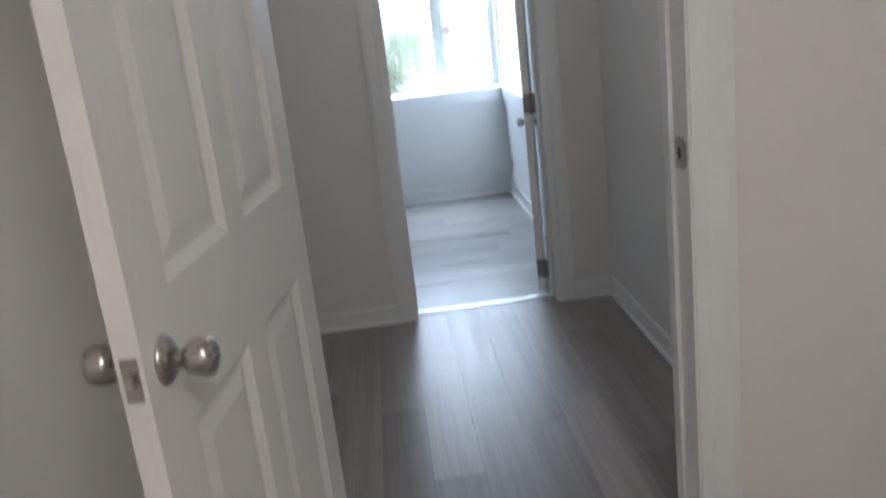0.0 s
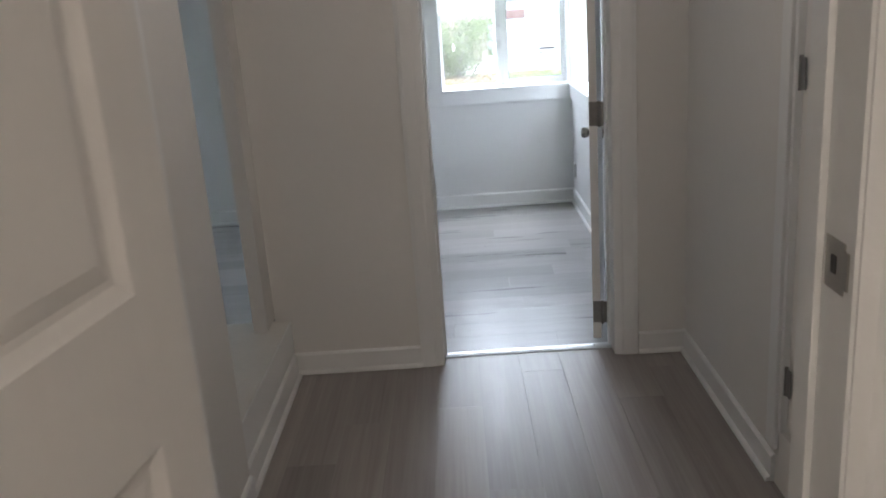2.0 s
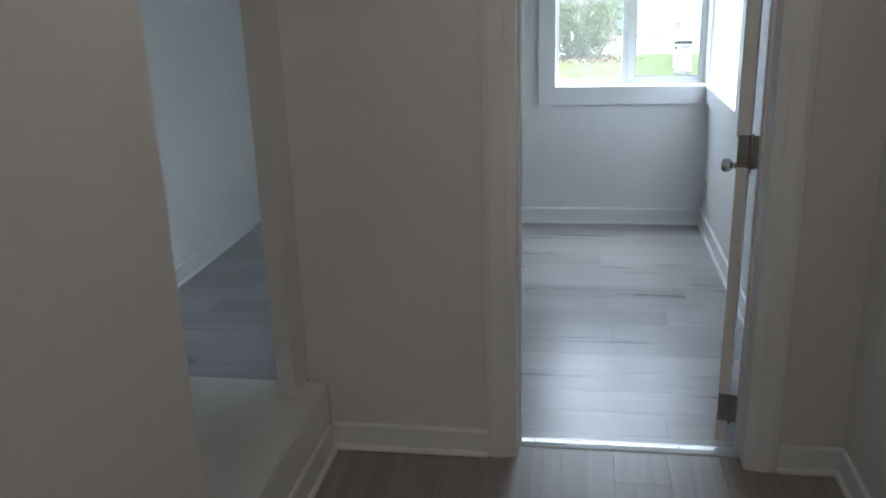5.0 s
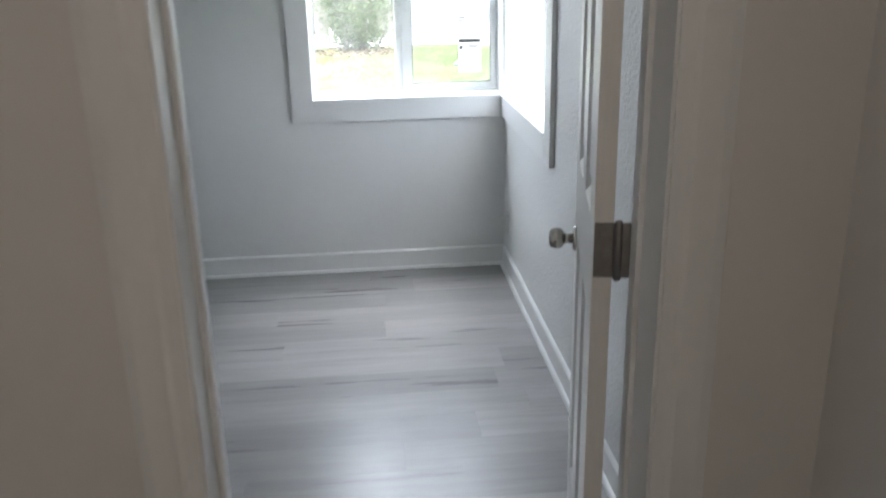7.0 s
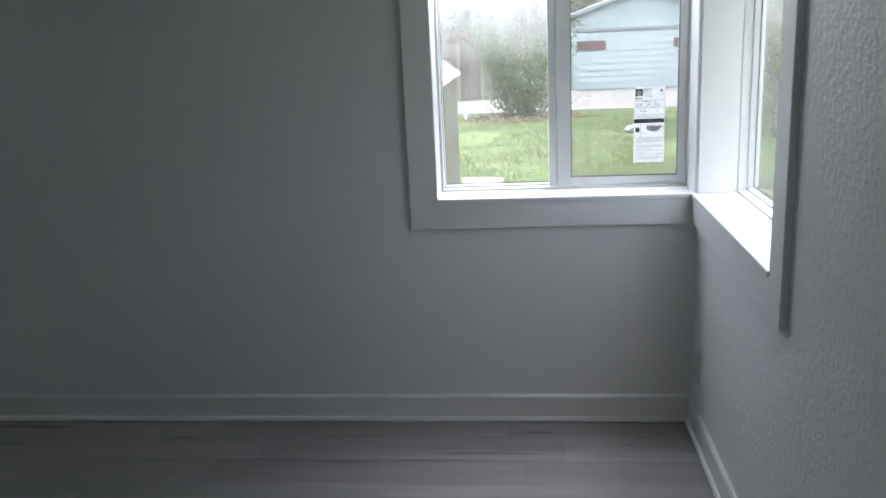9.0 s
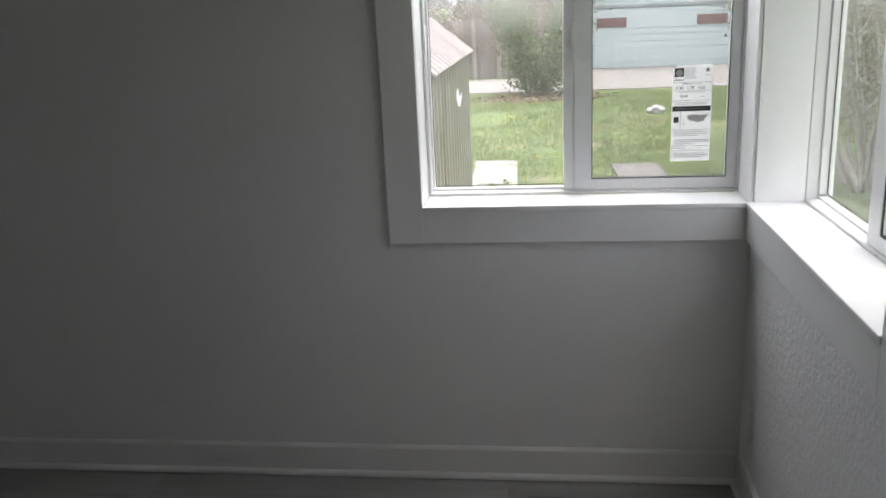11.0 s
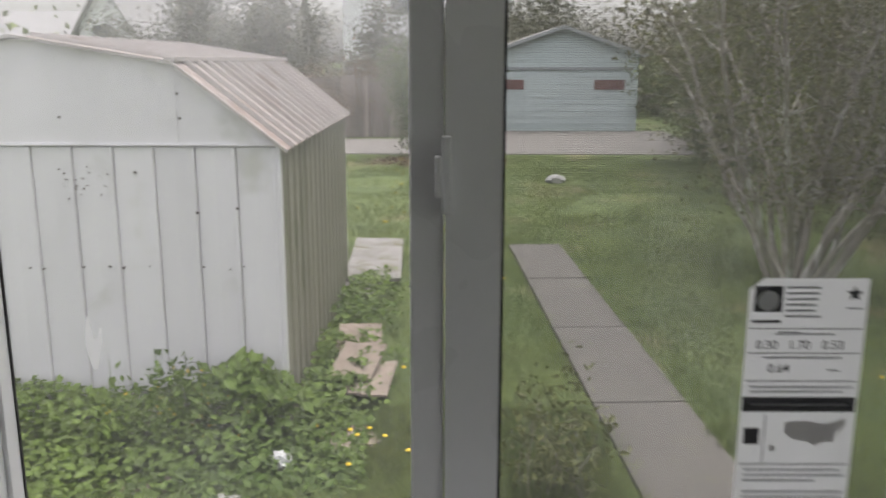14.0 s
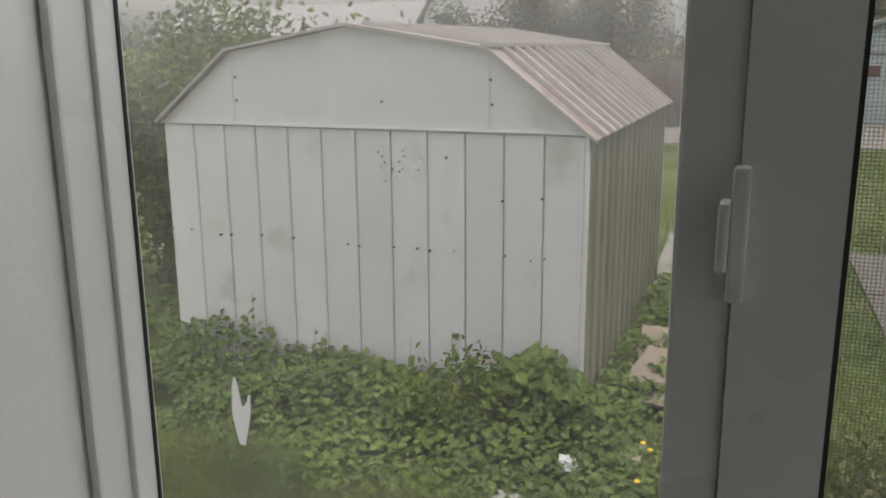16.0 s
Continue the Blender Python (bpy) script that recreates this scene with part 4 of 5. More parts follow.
house("grey_house", "grey roofed house seen above the shed", -19.43, -11.63, 70, 82, 3.2, 7.0, M_TAN, M_SHINGLE, [(-16.60, -15.10, 0.5, 2.0)], ridge="x")


# ---- plants ----
def add_leaf(verts, faces, p, normal, size, roll, wide=0.55, fold=0.15):
    """A pointed leaf of four triangles, folded along its rib."""
    n = Vector(normal).normalized()
    a = n.orthogonal().normalized()
    a = (Matrix.Rotation(roll, 3, n) @ a)
    b = n.cross(a)
    k = len(verts)
    p = Vector(p)
    verts += [p, p + a * size * 0.45 + b * size * wide * 0.5 + n * size * fold, p + a * size, p + a * size * 0.45 - b * size * wide * 0.5 + n * size * fold, p + a * size * 0.5]
    faces += [(k, k + 1, k + 4), (k + 1, k + 2, k + 4), (k, k + 4, k + 3), (k + 4, k + 2, k + 3)]


def limb(bm, pts, r0, r1, sides=6):
    """A tapered tube through points."""
    prev = None
    n = len(pts)
    for i, p in enumerate(pts):
        d = (pts[min(i + 1, n - 1)] - pts[max(i - 1, 0)]).normalized()
        a = d.orthogonal().normalized()
        b = d.cross(a)
        r = r0 + (r1 - r0) * i / (n - 1)
        ring = [bm.verts.new(p + (a * math.cos(t) + b * math.sin(t)) * r) for t in (2 * math.pi * k / sides for k in range(sides))]
        if prev:
            for k in range(sides):
                bm.faces.new((prev[k], prev[(k + 1) % sides], ring[(k + 1) % sides], ring[k]))
        prev = ring
    bm.faces.new(prev)


def wander(rnd, p, d, length, steps, bend):
    pts = [p.copy()]
    for _ in range(steps):
        d = (d + Vector((rnd.gauss(0, bend), rnd.gauss(0, bend), rnd.gauss(0, bend * 0.6)))).normalized()
        p = p + d * (length / steps)
        pts.append(p.copy())
    return pts


def plant(name, label, category, base, stems, height, spread, leaves, leaf_size, leaf_m, seed, r0=0.05, low=0.15, bend=0.18, twigs=4, clump=0.28, stem_spread=0.4, lean=(0, 0), extra=None, droop=0.0):
    """A shrub or tree: tapered stems with side limbs, and a crown of leaves in uneven clumps round the twigs."""
    rnd = random.Random(seed)
    ob = thing(name, base, label, category)
    bm = bmesh.new()
    ends = []
    b = Vector(base)
    for s in range(stems):
        a = rnd.uniform(0, 2 * math.pi)
        p = b + Vector((math.cos(a), math.sin(a), 0)) * rnd.uniform(0, stem_spread)
        d = Vector((math.cos(a) * spread * 0.5 + lean[0], math.sin(a) * spread * 0.5 + lean[1], 1)).normalized()
        pts = wander(rnd, p, d, height * rnd.uniform(0.75, 1.05), 8, bend)
        limb(bm, pts, r0 * rnd.uniform(0.6, 1), r0 * 0.15)
        for i, q in enumerate(pts):
            if i / 8 < low:
                continue
            ends.append((q, 0.7))
            for t in range(twigs):
                dd = Vector((rnd.gauss(0, 1), rnd.gauss(0, 1), rnd.gauss(0.25 - droop, 0.5))).normalized()
                tw = wander(rnd, q, dd, spread * rnd.uniform(0.25, 0.6) * (1.15 - 0.6 * i / 8), 4, bend)
                limb(bm, tw, r0 * 0.22, r0 * 0.05, 4)
                ends += [(tw[2], 0.8), (tw[3], 1.0), (tw[4], 1.0)]
    part("trunk", bm, M_BARK, ob)
    for nm, lm, count, size in [("crown", leaf_m, leaves, leaf_size)] + (extra or []):
        verts, faces = [], []
        for _ in range(count):
            q, w_ = rnd.choice(ends)
            p = q + Vector((rnd.gauss(0, clump), rnd.gauss(0, clump), rnd.gauss(0, clump * 0.8)))
            if p.z < base[2] + 0.02:
                continue
            nrm = Vector((rnd.gauss(0, 1), rnd.gauss(0, 1), rnd.gauss(0.8, 0.8)))
            add_leaf(verts, faces, p, nrm, size * rnd.uniform(0.6, 1.3), rnd.uniform(0, 6.3))
        raw(nm, verts, faces, lm, ob)
    return ob


plant("bush", "dense green bush at the end of the lawn", "bush", (0.24, 25.6, GZ), 16, 2.9, 0.6, 10000, 0.10, L_BUSH, 11, r0=0.03, low=0.03, clump=0.2, stem_spread=0.75, bend=0.12)
plant("shrub", "brownish shrub behind the fence", "shrub", (-1.42, 33.2, GZ), 10, 2.9, 1.5, 9000, 0.10, L_BROWN, 12, r0=0.03, clump=0.3, stem_spread=1.1)
plant("shrub", "brownish shrub behind the fence", "shrub", (-3.42, 33.4, GZ), 9, 2.5, 1.5, 7000, 0.10, L_BROWN, 13, r0=0.03, clump=0.3, stem_spread=1.1)
plant("dark_tree", "broad dark tree with a few orange blossoms", "tree", (-5.90, 36.0, GZ), 9, 6.6, 2.2, 26000, 0.17, L_DARK, 14, r0=0.10, low=0.2, clump=0.42, stem_spread=0.6, extra=[("blossoms", L_ORANGE, 420, 0.14)])
plant("dark_tree", "broad dark tree with a few orange blossoms", "tree", (-9.98, 39.0, GZ), 8, 5.6, 2.2, 16000, 0.18, L_DARK, 15, r0=0.10, low=0.2, clump=0.45, stem_spread=0.6, extra=[("blossoms", L_ORANGE, 160, 0.16)])
plant("tall_tree", "tall dark green tree behind the garage", "tree", (8.38, 44.0, GZ), 4, 12.0, 5.0, 22000, 0.22, L_DARK, 16, r0=0.16, low=0.2, clump=0.7)
plant("tall_tree", "tall dark green tree behind the garage", "tree", (14.44, 42.0, GZ), 4, 12.0, 5.5, 22000, 0.22, L_DARK, 17, r0=0.16, low=0.1, clump=0.8)
plant("tall_tree", "tall dark green tree beyond the garden", "tree", (23.10, 36.0, GZ), 5, 11.0, 6.5, 22000, 0.22, L_DARK, 18, r0=0.16, low=0.05, clump=0.9)
plant("pale_shrub", "yellowish shrub beside the garage", "shrub", (11.42, 31.9, GZ), 8, 4.0, 1.1, 6000, 0.16, L_SHRUB, 19, r0=0.04, low=0.05, clump=0.4, stem_spread=0.9)
plant("garden_tree", "many-stemmed tree with pale lichen bark and yellow-green leaves", "tree", (4.55, 12.2, GZ), 15, 5.4, 1.25, 13000, 0.06, L_OLIVE, 21, r0=0.065, low=0.2, clump=0.25, stem_spread=0.5, bend=0.12, twigs=6, lean=(0.0, 0.1), droop=-0.5, extra=[("young_leaves", L_SHRUB, 3000, 0.06)])
plant("garden_tree", "many-stemmed tree with pale lichen bark and yellow-green leaves", "tree", (7.87, 19.0, GZ), 12, 5.6, 0.75, 6500, 0.085, L_SHRUB, 22, r0=0.085, low=0.12, clump=0.3, stem_spread=0.7, bend=0.13, twigs=6, lean=(0.05, 0.0), droop=-0.5)
plant("garden_tree", "many-stemmed tree with pale lichen bark and yellow-green leaves", "tree", (9.35, 12.5, GZ), 9, 5.2, 2.6, 6000, 0.085, L_SHRUB, 23, r0=0.07, low=0.05, clump=0.32, stem_spread=0.9, bend=0.2, twigs=5)
plant("garden_tree", "many-stemmed tree with pale lichen bark and yellow-green leaves", "tree", (10.17, 19.0, GZ), 9, 5.6, 3.0, 6000, 0.12, L_SHRUB, 24, r0=0.07, low=0.05, clump=0.45, stem_spread=1.2, bend=0.2, twigs=5)
for x, y, h, lm, seed in ((8.6, 27.6, 3.4, L_OLIVE, 91), (8.7, 24.6, 3.2, L_BUSH, 92), (9.6, 22.4, 4.4, L_OLIVE, 93), (11.0, 28.5, 6.0, L_OLIVE, 94)):
    plant("dense_shrub", "dense olive green shrub at the lawn's edge", "shrub", (x, y, GZ), 14, h, 1.3, 15000, 0.12, lm, seed, r0=0.035, low=0.0, clump=0.32, stem_spread=0.9, bend=0.14)
# The tree at y 1.0 is an unseen addition; heights above 12 block sky light.
for k, (x, y, h, lm) in enumerate(((10.17, 15.5, 6.5, L_OLIVE), (11.09, 22.0, 6.5, L_OLIVE), (13.21, 25.0, 7.5, L_DARK), (13.07, 19.0, 7.5, L_OLIVE), (11.43, 9.5, 12.5, L_OLIVE), (12.94, 5.5, 13.0, L_DARK), (12.06, 1.0, 12.5, L_OLIVE), (14.59, 33.0, 8.0, L_OLIVE), (15.24, 31.0, 9.0, L_DARK), (14.75, 12.5, 8.0, L_DARK))):
    plant("wood_tree", "bare brownish tree in dense growth along the garden", "tree", (x, y, GZ), 9, h, 2.0, 15000, 0.17, lm, 60 + k, r0=0.09, low=0.0, clump=0.5, stem_spread=1.0, bend=0.13, twigs=4, droop=-0.3)
plant("ivy_tree", "tree overgrown with pale green ivy behind the shed", "tree", (-5.41, 11.0, GZ), 14, 2.9, 0.7, 24000, 0.11, L_IVY, 26, r0=0.06, low=0.0, clump=0.27, stem_spread=0.75, bend=0.10)
plant("weed_bush", "leafy weed growing below the window", "bush", (1.14, 7.2, GZ), 10, 0.75, 0.2, 620, 0.06, L_SHRUB, 27, r0=0.006, low=0.1, clump=0.07, stem_spread=0.3, twigs=2)


L_FLOWER = leaf_mat("small_yellow_petal", (0.62, 0.47, 0.05), (0.50, 0.38, 0.04), island=0.15)
for x, y, h, n, seed in ((-1.38, 7.75, 0.62, 900, 71), (-0.98, 7.70, 0.50, 520, 72)):
    plant("flowering_weed", "leafy green weed with small yellow flowers among vines", "weed", (x, y, GZ), 9, h, 0.30, n, 0.06, L_VINE, seed, r0=0.006, low=0.2, clump=0.06, stem_spread=0.22, twigs=3, extra=[("flowers", L_FLOWER, 70, 0.03)])


def vines():
    """A low tangle of broad leaves in front of and beside the shed."""
    rnd = random.Random(31)
    verts, faces = [], []

    def height(x, y):
        near = max(0.0, 1 - max(0.0, (8.4 - y)) / 1.7)
        side = max(0.0, min(1.0, (x + 4.9) / 0.5)) * max(0.0, min(1.0, (0.15 - x) / 0.6))
        bumps = 0.75 + 0.45 * noise.noise(Vector((x * 1.6, y * 1.6, 0.3)))
        return (0.10 + 0.42 * near ** 1.3) * max(side, 0.25) * bumps

    n = 0
    while n < 16000:
        x, y = rnd.uniform(-4.9, 0.15), rnd.uniform(6.8, 8.40)
        if rnd.random() < 0.12:
            x, y = rnd.uniform(-0.42, -0.02 + 0.38 * rnd.random() ** 3), rnd.uniform(8.4, 12.3)
        if rnd.random() < 0.10:
            x, y = rnd.uniform(-5.3, -3.9), rnd.uniform(8.2, 10.5)
        if y < 6.9 and rnd.random() < 0.75 or (noise.noise(Vector((x * 1.3, y * 1.3, 7))) < -0.28 and y < 7.6):
            continue
        h = height(x, y) if y < 8.4 else 0.28 * (0.7 + 0.6 * noise.noise(Vector((x * 3, y * 2, 1))))
        z = GZ + h * (1 - rnd.random() ** 2.2 * 0.7)
        add_leaf(verts, faces, (x, y, z), (rnd.gauss(0, 0.45), rnd.gauss(-0.25, 0.45), 1), rnd.uniform(0.035, 0.085), rnd.uniform(0, 6.3), 0.75, 0.10)
        n += 1
    # taller sprigs against the wall
    for k in range(5):
        x, h0 = rnd.uniform(-3.7, -0.5), rnd.uniform(0.30, 0.55)
        n0 = len(verts)
        verts += [Vector((x - 0.004, 8.34, GZ)), Vector((x + 0.004, 8.34, GZ)), Vector((x + 0.002, 8.33, GZ + 0.2 + h0)), Vector((x - 0.002, 8.33, GZ + 0.2 + h0))]
        faces.append((n0, n0 + 1, n0 + 2, n0 + 3))
        for j in range(int(h0 * 24)):
            z = GZ + 0.2 + j / 24
            add_leaf(verts, faces, (x + rnd.gauss(0, 0.03), 8.33 + rnd.gauss(0, 0.03), z), (rnd.gauss(0, 0.6), -0.6, 0.8), rnd.uniform(0.04, 0.09), rnd.uniform(0, 6.3), 0.7, 0.1)
    # a denser clump of broad leaves by the shed's corner
    for k in range(420):
        x, y = rnd.gauss(-0.75, 0.22), rnd.gauss(8.15, 0.14)
        z = GZ + 0.25 + rnd.random() * 0.33 * max(0.2, 1 - abs(x + 0.75) / 0.6)
        add_leaf(verts, faces, (x, min(y, 8.36), z), (rnd.gauss(0, 0.5), -0.5, 0.8), rnd.uniform(0.08, 0.14), rnd.uniform(0, 6.3), 0.6, 0.1)
    ob = raw("ground_vines", verts, faces, L_VINE)
    ob.location = (-0.16, -0.10, 0)
    tagged(ob, "tangle of broad green vine leaves at the shed's foot", "vines", kind="stuff")


vines()


def grass():
    rnd = random.Random(41)
    verts, faces = [], []
    n = 0
    while n < 190000:
        u = rnd.random()
        y = 4.2 + (u ** 1.9) * 22
        if rnd.random() < 0.22:
            x, y = rnd.uniform(-3.6, 1.6), rnd.uniform(6.2, 8.6)
        else:
            x = rnd.uniform(-2.0 - y * 0.18, 2.5 + y * 0.45)
        edge = rnd.uniform(-0.02, 0.07)
        if 0.01 + edge < x - 1.70 + 0.04 * (y - 7.5) < 0.73 - edge and y < 14.45:
            continue
        if SXA - 0.1 < x < SXB + 0.05 and SYF - 0.05 < y < SYK:
            continue
        worn = noise.noise(Vector((x * 0.45, y * 0.45, 2)))
        if worn > 0.38 and rnd.random() < 0.8:
            continue
        dense_vine = x < 0.0 and 7.1 < y < 8.5
        if dense_vine and rnd.random() < 0.85:
            continue
        h = rnd.uniform(0.035, 0.085) * (1.25 + 0.8 * noise.noise(Vector((x * 0.9, y * 0.9, 5)))) * (1.9 if y < 7.2 else 1.2 if y < 8.2 else 0.75)
        w = rnd.uniform(0.0025, 0.005) * (1 + max(0, y - 6) * 0.07)
        a = rnd.uniform(0, 6.3)
        lean = Vector((rnd.gauss(0, 0.6), rnd.gauss(0, 0.6), 0)) * h
        d = Vector((math.cos(a), math.sin(a), 0)) * w
        p = Vector((x, y, GZ - 0.005))
        k = len(verts)
        mid_ = p + lean * 0.35 + Vector((0, 0, h * 0.6))
        verts += [p - d, p + d, mid_ + d * 0.7, mid_ - d * 0.7, p + lean + Vector((0, 0, h))]
        faces += [(k, k + 1, k + 2, k + 3), (k + 3, k + 2, k + 4)]
        n += 1
    tagged(raw("lawn_grass", verts, faces, L_GRASS), "uneven green lawn grass", "grass", kind="stuff")


grass()


def leaf_litter(x, y, radius, count):
    """Fallen leaves lying round a bush."""
    rnd = random.Random(43)
    verts, faces = [], []
    for _ in range(count):
        a, r = rnd.uniform(0, 6.3), radius * math.sqrt(rnd.random()) * rnd.uniform(0.6, 1.0)
        add_leaf(verts, faces, (x + r * math.cos(a) * 1.4, y + r * math.sin(a), GZ + rnd.uniform(0.03, 0.07)), (rnd.gauss(0, 0.3), rnd.gauss(0, 0.3), 1), rnd.uniform(0.06, 0.12), rnd.uniform(0, 6.3))
    tagged(raw("leaf_litter", verts, faces, L_BROWN), "brown fallen leaves lying round the bush", "fallen leaves", kind="stuff")


leaf_litter(0.3, 24.7, 1.5, 1500)


def dandelion(x, y):
    ob = thing("dandelion", (x, y, GZ), "yellow dandelion flower in the grass", "flower", group="dandelions")
    h = 0.10 + rng.random() * 0.06
    part("stem", lathe([(0.003, 0), (0.0025, h)], pose(x, y, GZ), 5), L_GRASS, ob)
    part("flower_head", lathe([(0.005, h - 0.005), (0.016, h), (0.019, h + 0.006), (0.013, h + 0.012), (0.003, h + 0.014)], pose(x, y, GZ), 10), M_YELLOW, ob)


for x, y in ((-0.37, 7.92), (-0.14, 7.96), (0.11, 7.82), (0.33, 7.26), (-0.09, 7.40), (0.17, 9.21), (-0.08, 7.86), (-0.01, 8.0), (0.45, 6.95), (0.28, 7.55), (1.15, 6.9), (1.06, 6.75), (0.20, 6.8), (0.38, 8.3),
             (0.73, 9.4), (0.92, 9.8), (0.55, 10.6), (0.09, 12.9), (-0.44, 15.6), (-0.16, 16.4), (-0.68, 17.1), (0.20, 17.8), (3.04, 9.2), (3.71, 10.1), (3.45, 8.7), (4.04, 9.0), (1.03, 13.0), (1.21, 12.2), (-0.97, 16.8), (-0.42, 18.5)):
    dandelion(x, y)

seeded = random.Random(77)
for k in range(46):
    y = seeded.uniform(13.5, 25.0)
    dandelion(seeded.uniform(-0.5 - (y - 13.5) * 0.02, 1.0 + (y - 13.5) * 0.08), y)

# boards and litter beside the shed
def plank_piece(name, x, y, w, l, z, turn, tilt, material, label, category, t=0.02):
    ob = thing(name, (x, y, z), label, category)
    bm = bmesh.new()
    n = 7
    # ragged ends
    top, bot = [], []
    for i in range(n + 1):
        u = -w / 2 + w * i / n
        top.append((u, l / 2 + rng.uniform(-0.03, 0.03)))
        bot.append((u, -l / 2 + rng.uniform(-0.03, 0.03)))
    outline = bot + top[::-1]
    lo = [bm.verts.new((u, v, 0)) for u, v in outline]
    hi = [bm.verts.new((u, v, t)) for u, v in outline]
    m_ = len(outline)
    for i in range(m_):
        bm.faces.new((lo[i], lo[(i + 1) % m_], hi[(i + 1) % m_], hi[i]))
    bm.faces.new(lo[::-1])
    bm.faces.new(hi)
    bmesh.ops.transform(bm, matrix=pose(x, y, z, tilt[0], tilt[1], turn), verts=bm.verts)
    part("sheet", bm, material, ob)
    return ob


plank_piece("pale_board", -0.37, 13.2, 0.66, 2.3, GZ + 0.10, 2, (0, 1), M_BOARD, "pale weathered board lying beside the shed", "board", 0.04)
plank_piece("pale_board", -0.48, 12.0, 0.45, 1.0, GZ + 0.05, -6, (0, 2), M_BOARD, "pale mossy board lying beside the shed", "board", 0.04)
plank_piece("plywood_scrap", -0.26, 9.85, 0.40, 0.9, GZ + 0.12, 4, (1, -2), M_PLY, "broken brown plywood scrap on the ground", "plywood")
plank_piece("plywood_scrap", -0.21, 9.2, 0.36, 0.8, GZ + 0.16, -6, (2, -1), M_PLY, "broken brown plywood scrap on the ground", "plywood")
plank_piece("plywood_scrap", -0.08, 8.95, 0.34, 0.75, GZ + 0.11, -3, (0, 2), M_PLY, "broken brown plywood scrap on the ground", "plywood")
plank_piece("plywood_scrap", -0.15, 7.95, 0.35, 0.30, GZ + 0.05, 30, (3, 2), M_PLY, "small brown plywood scrap half hidden by weeds", "plywood")
plank_piece("plywood_scrap", -1.36, 7.25, 0.40, 0.16, GZ + 0.05, 8, (3, 2), M_PLY, "small brown plywood scrap half hidden by weeds", "plywood")


def rock(x, y, r, material, label, name="stone"):
    bm = bmesh.new()
    bmesh.ops.create_icosphere(bm, subdivisions=2, radius=r)
    for v in bm.verts:
        v.co *= 1 + 0.35 * noise.noise(v.co * (2.5 / r) + Vector((x, y, 0)))
        v.co.z *= 0.55
    bmesh.ops.transform(bm, matrix=pose(x, y, GZ + r * 0.3), verts=bm.verts)
    tagged(part(name, bm, material), label, name.replace("_", " "))


rock(-0.76, 7.02, 0.15, M_STONE, "grey stone among the weeds")
rock(-0.95, 7.08, 0.11, M_STONE, "grey stone among the weeds")
rock(-0.70, 8.2, 0.10, M_BOARD, "pale stone among the vines")
rock(2.91, 21.0, 0.22, M_STONE, "pale stone on the lawn")


def litter(x, y):
    bm = bmesh.new()
    bmesh.ops.create_icosphere(bm, subdivisions=3, radius=0.07)
    for v in bm.verts:
        v.co *= 1 + 0.7 * noise.noise(v.co * 38) + 0.3 * noise.noise(v.co * 80)
    bmesh.ops.transform(bm, matrix=pose(x, y, GZ + 0.09), verts=bm.verts)
    tagged(part("plastic_litter", bm, M_LITTER), "crumpled white plastic litter in the weeds", "litter")


litter(-0.53, 7.5)

# ---- marks on the window ----
GLASS_Y = SY1 + 0.135 + 0.0305
label = thing("window_sticker", (0.876, GLASS_Y, 1.05), "white energy rating label stuck on the window pane", "sticker")
outline = [(0.816, 1.05), (0.936, 1.05), (0.936, 1.35), (0.830, 1.35), (0.8165, 1.338)]
raw("paper", [(u, GLASS_Y, v) for u, v in outline], [tuple(range(len(outline)))], M_PAPER, label)


def ink(name, x0, x1, z0, z1, material=None):
    part(name, box(x0, x1, GLASS_Y - 0.0006, GLASS_Y - 0.0001, z0, z1), material or M_INK, label)


def letters(text, x, z, size):
    cu = bpy.data.curves.new("number", "FONT")
    cu.body, cu.size, cu.align_x, cu.offset = text, size, "CENTER", 0.0001
    ob = bpy.data.objects.new("number", cu)
    scene.collection.objects.link(ob)
    me = bpy.data.meshes.new_from_object(ob.evaluated_get(bpy.context.evaluated_depsgraph_get()))
    bpy.data.objects.remove(ob)
    me.transform(pose(x, GLASS_Y - 0.0004, z, 90, 0, 0))
    me.materials.clear()
    me.materials.append(M_INK)
    o = new("number", me)
    o.parent = label
    o.matrix_parent_inverse = Matrix.Translation(-label.location)


ink("band", 0.818, 0.934, 1.208, 1.224)
ink("emblem", 0.822, 0.850, 1.315, 1.342)
part("emblem_disc", lathe([(0.0105, 0), (0.0105, 0.0002)], pose(0.836, GLASS_Y - 0.0007, 1.327, 90), 24), M_PAPER, label)
pts = [(0.922 + (0.0085 if k % 2 == 0 else 0.0036) * math.sin(k * math.pi / 5), 1.334 + (0.0085 if k % 2 == 0 else 0.0036) * math.cos(k * math.pi / 5)) for k in range(10)]
part("star", prism(pts, "y", GLASS_Y - 0.0006, GLASS_Y - 0.0001), M_INK, label)
ink("emblem", 0.822, 0.838, 1.172, 1.190)
for z in (1.3395, 1.3335, 1.3275, 1.3215, 1.3155, 1.3095):
    ink("line_of_print", 0.854, 0.890 - (z * 1000 % 7) * 0.001, z, z + 0.002, M_INK_G)
ink("line_of_print", 0.821, 0.850, 1.3035, 1.3065)
for z in (1.297, 1.271, 1.241, 1.149, 1.098, 1.083):
    ink("rule", 0.819, 0.933, z, z + 0.0009)
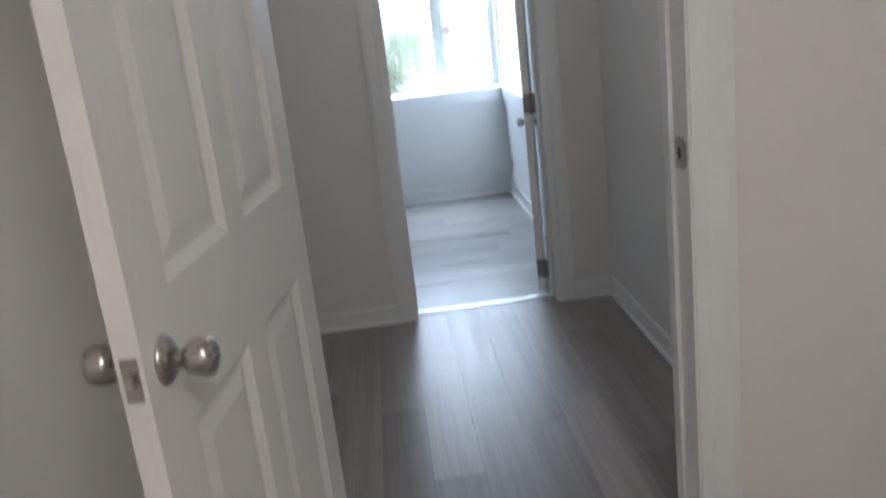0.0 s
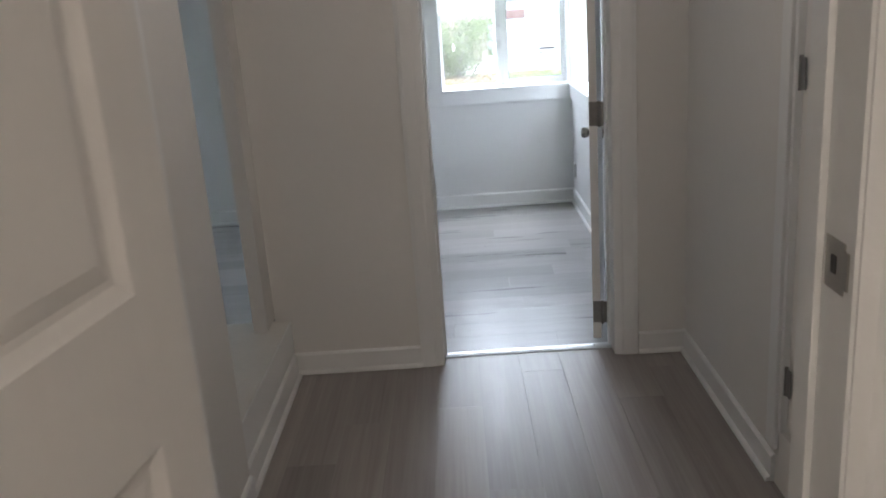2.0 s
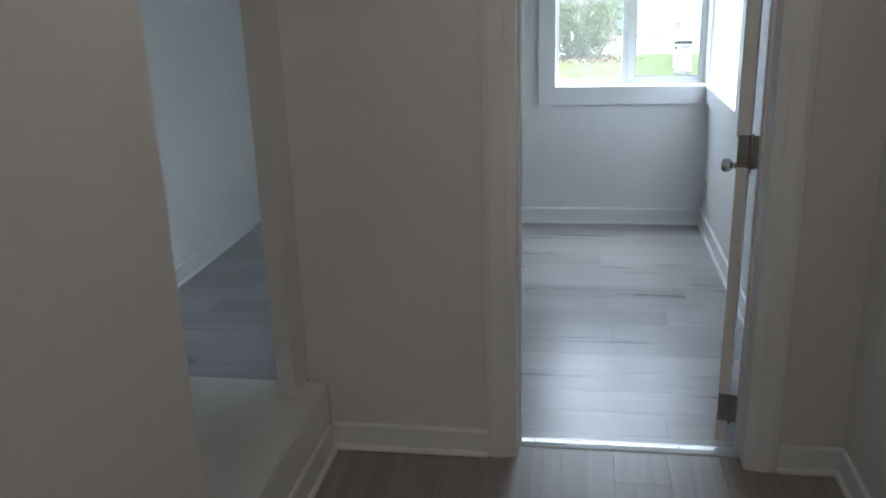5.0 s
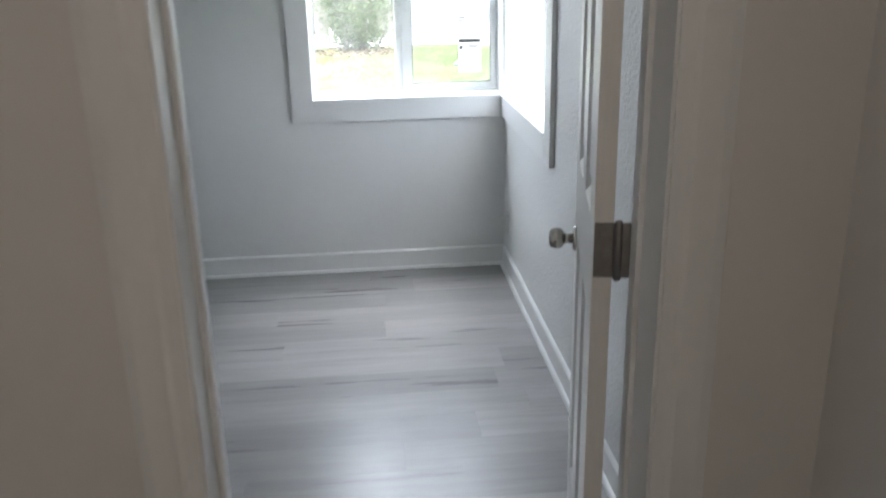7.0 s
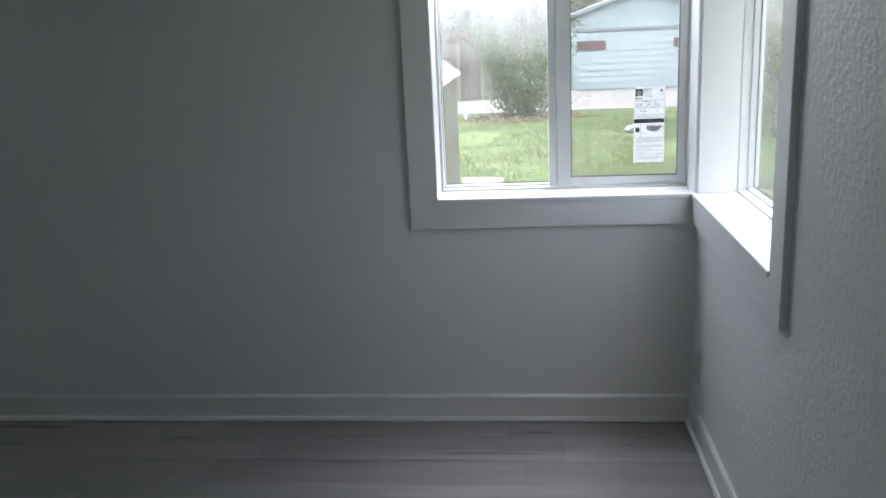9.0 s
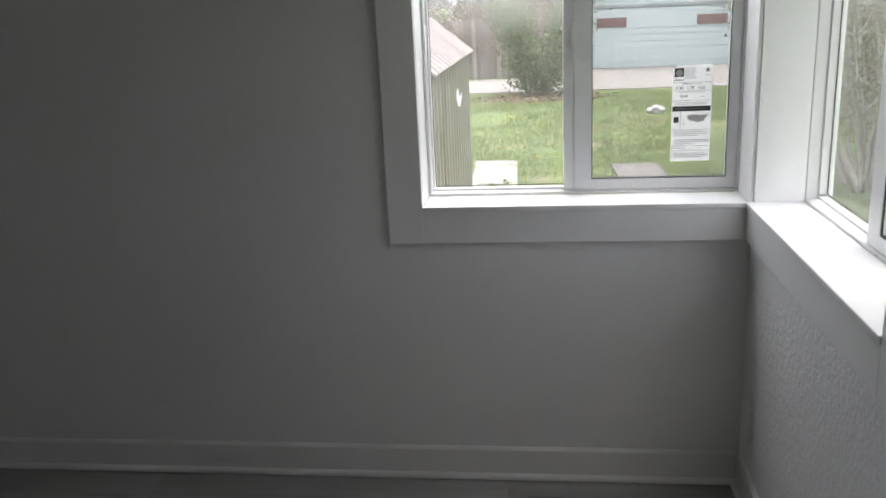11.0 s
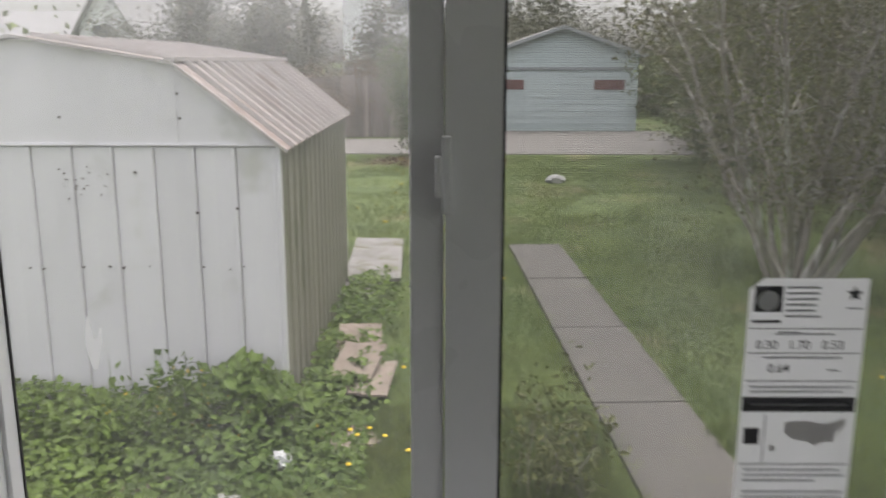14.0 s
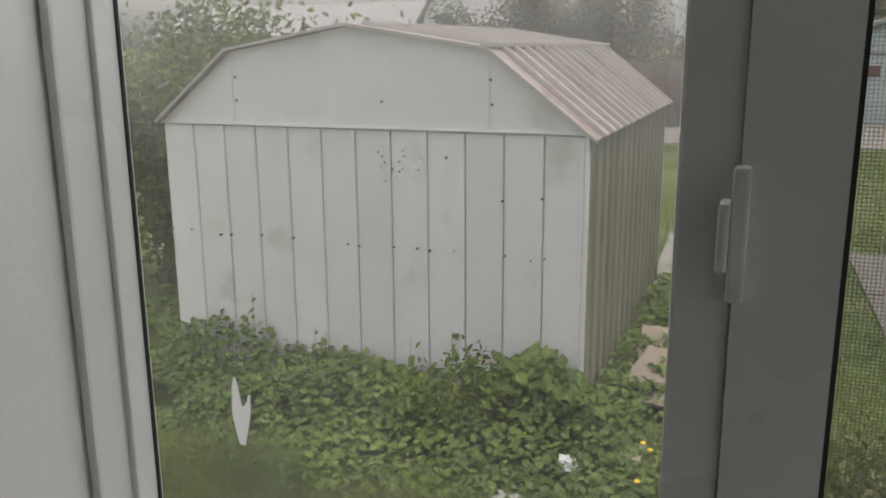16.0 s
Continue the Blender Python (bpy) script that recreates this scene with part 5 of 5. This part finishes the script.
for z, a, b in ((1.291, 0.845, 0.905), (1.266, 0.835, 0.915), (1.234, 0.825, 0.93), (1.229, 0.825, 0.92), (1.318, 0.915, 0.931), (1.142, 0.825, 0.925), (1.136, 0.825, 0.93), (1.130, 0.825, 0.90), (1.117, 0.825, 0.93), (1.111, 0.825, 0.93), (1.105, 0.825, 0.88), (1.090, 0.825, 0.86), (1.074, 0.825, 0.92), (1.068, 0.825, 0.93), (1.062, 0.825, 0.915)):
    ink("line_of_print", a, b, z, z + 0.0018, M_INK_G)
ink("rule", 0.8425, 0.8434, 1.151, 1.205)
ink("rule", 0.8195, 0.8203, 1.0845, 1.098)
ink("rule", 0.8560, 0.8568, 1.0845, 1.098)
ink("rule", 0.9030, 0.9038, 1.0845, 1.098)
part("band_print", box(0.826, 0.926, GLASS_Y - 0.0012, GLASS_Y - 0.0007, 1.2150, 1.2172), M_INK_G, label)
ink("line_of_print", 0.848, 0.870, 1.2935, 1.2945)
ink("line_of_print", 0.902, 0.914, 1.2525, 1.2537)
part("map_shape", prism([(0.850, 1.170), (0.854, 1.171), (0.856, 1.167), (0.852, 1.164), (0.849, 1.166)], "y", GLASS_Y - 0.0006, GLASS_Y - 0.0001), M_MAP, label)
letters("0.30", 0.838, 1.276, 0.013)
letters("1.70", 0.871, 1.276, 0.013)
letters("0.53", 0.905, 1.276, 0.013)
letters("0.64", 0.852, 1.251, 0.013)
part("map_shape", prism([(0.864, 1.196), (0.886, 1.198), (0.905, 1.194), (0.916, 1.197), (0.925, 1.201), (0.926, 1.194), (0.917, 1.184), (0.914, 1.174), (0.907, 1.176), (0.896, 1.170), (0.889, 1.175), (0.872, 1.178), (0.864, 1.185)], "y", GLASS_Y - 0.0006, GLASS_Y - 0.0001), M_MAP, label, "plain grey map shape")

PANE_Y = SY1 + 0.135 + 0.0615
mark = thing("residue_mark", (0.143, PANE_Y, 1.27), "torn white residue stuck on the window pane", "residue")
streak = [(0.1372, 1.300), (0.1345, 1.288), (0.1335, 1.268), (0.1365, 1.252), (0.1395, 1.241), (0.1445, 1.241), (0.1485, 1.256), (0.1515, 1.271), (0.1522, 1.286), (0.1500, 1.286), (0.1480, 1.279), (0.1455, 1.2755), (0.1435, 1.276), (0.1412, 1.289), (0.1395, 1.298)]
raw("streak", [(u, PANE_Y - 0.001, v) for u, v in streak], [tuple(range(len(streak)))], M_SMEAR, mark)

# ---- floor planks, piece by piece ----
def plank_floor(name, x0, x1, y0, y1, z, along, material, width, label, seed):
    rnd = random.Random(seed)
    sub = structure(name, box(x0, x1, y0, y1, z - 0.06, z - 0.004), M_SUB, label, "floor")
    a0, a1, b0, b1 = (x0, x1, y0, y1) if along == "x" else (y0, y1, x0, x1)
    b = b0 - rnd.uniform(0, width * 0.5)
    while b < b1:
        lo, hi = max(b, b0), min(b + width, b1)
        a = a0 - rnd.uniform(0, 1.2)
        while a < a1:
            s, e = max(a, a0), min(a + 1.22, a1)
            if e - s > 0.01 and hi - lo > 0.01:
                g = 0.0003
                ln, wd = e - s - 2 * g, hi - lo - 2 * g
                if along == "x":
                    bm = box(0, ln, 0, wd, -0.0039, 0, 0)
                    loc = (s + g, lo + g, z)
                else:
                    bm = box(0, wd, 0, ln, -0.0039, 0, 0)
                    loc = (lo + g, s + g, z)
                ob = part("plank", bm, material, sub)
                ob.location = loc
            a += 1.22
        b += width


plank_floor("floor", SX0, SX1, -0.125, SY1, 0.0, "x", M_PLANK_X, 0.182, "grey wood-look vinyl plank floor of the sunroom", 51)
plank_floor("floor_hall", -0.668, 1.08, EB, 0.0, HALL_Z, "y", M_PLANK_Y, 0.182, "grey wood-look vinyl plank floor of the hall", 52)
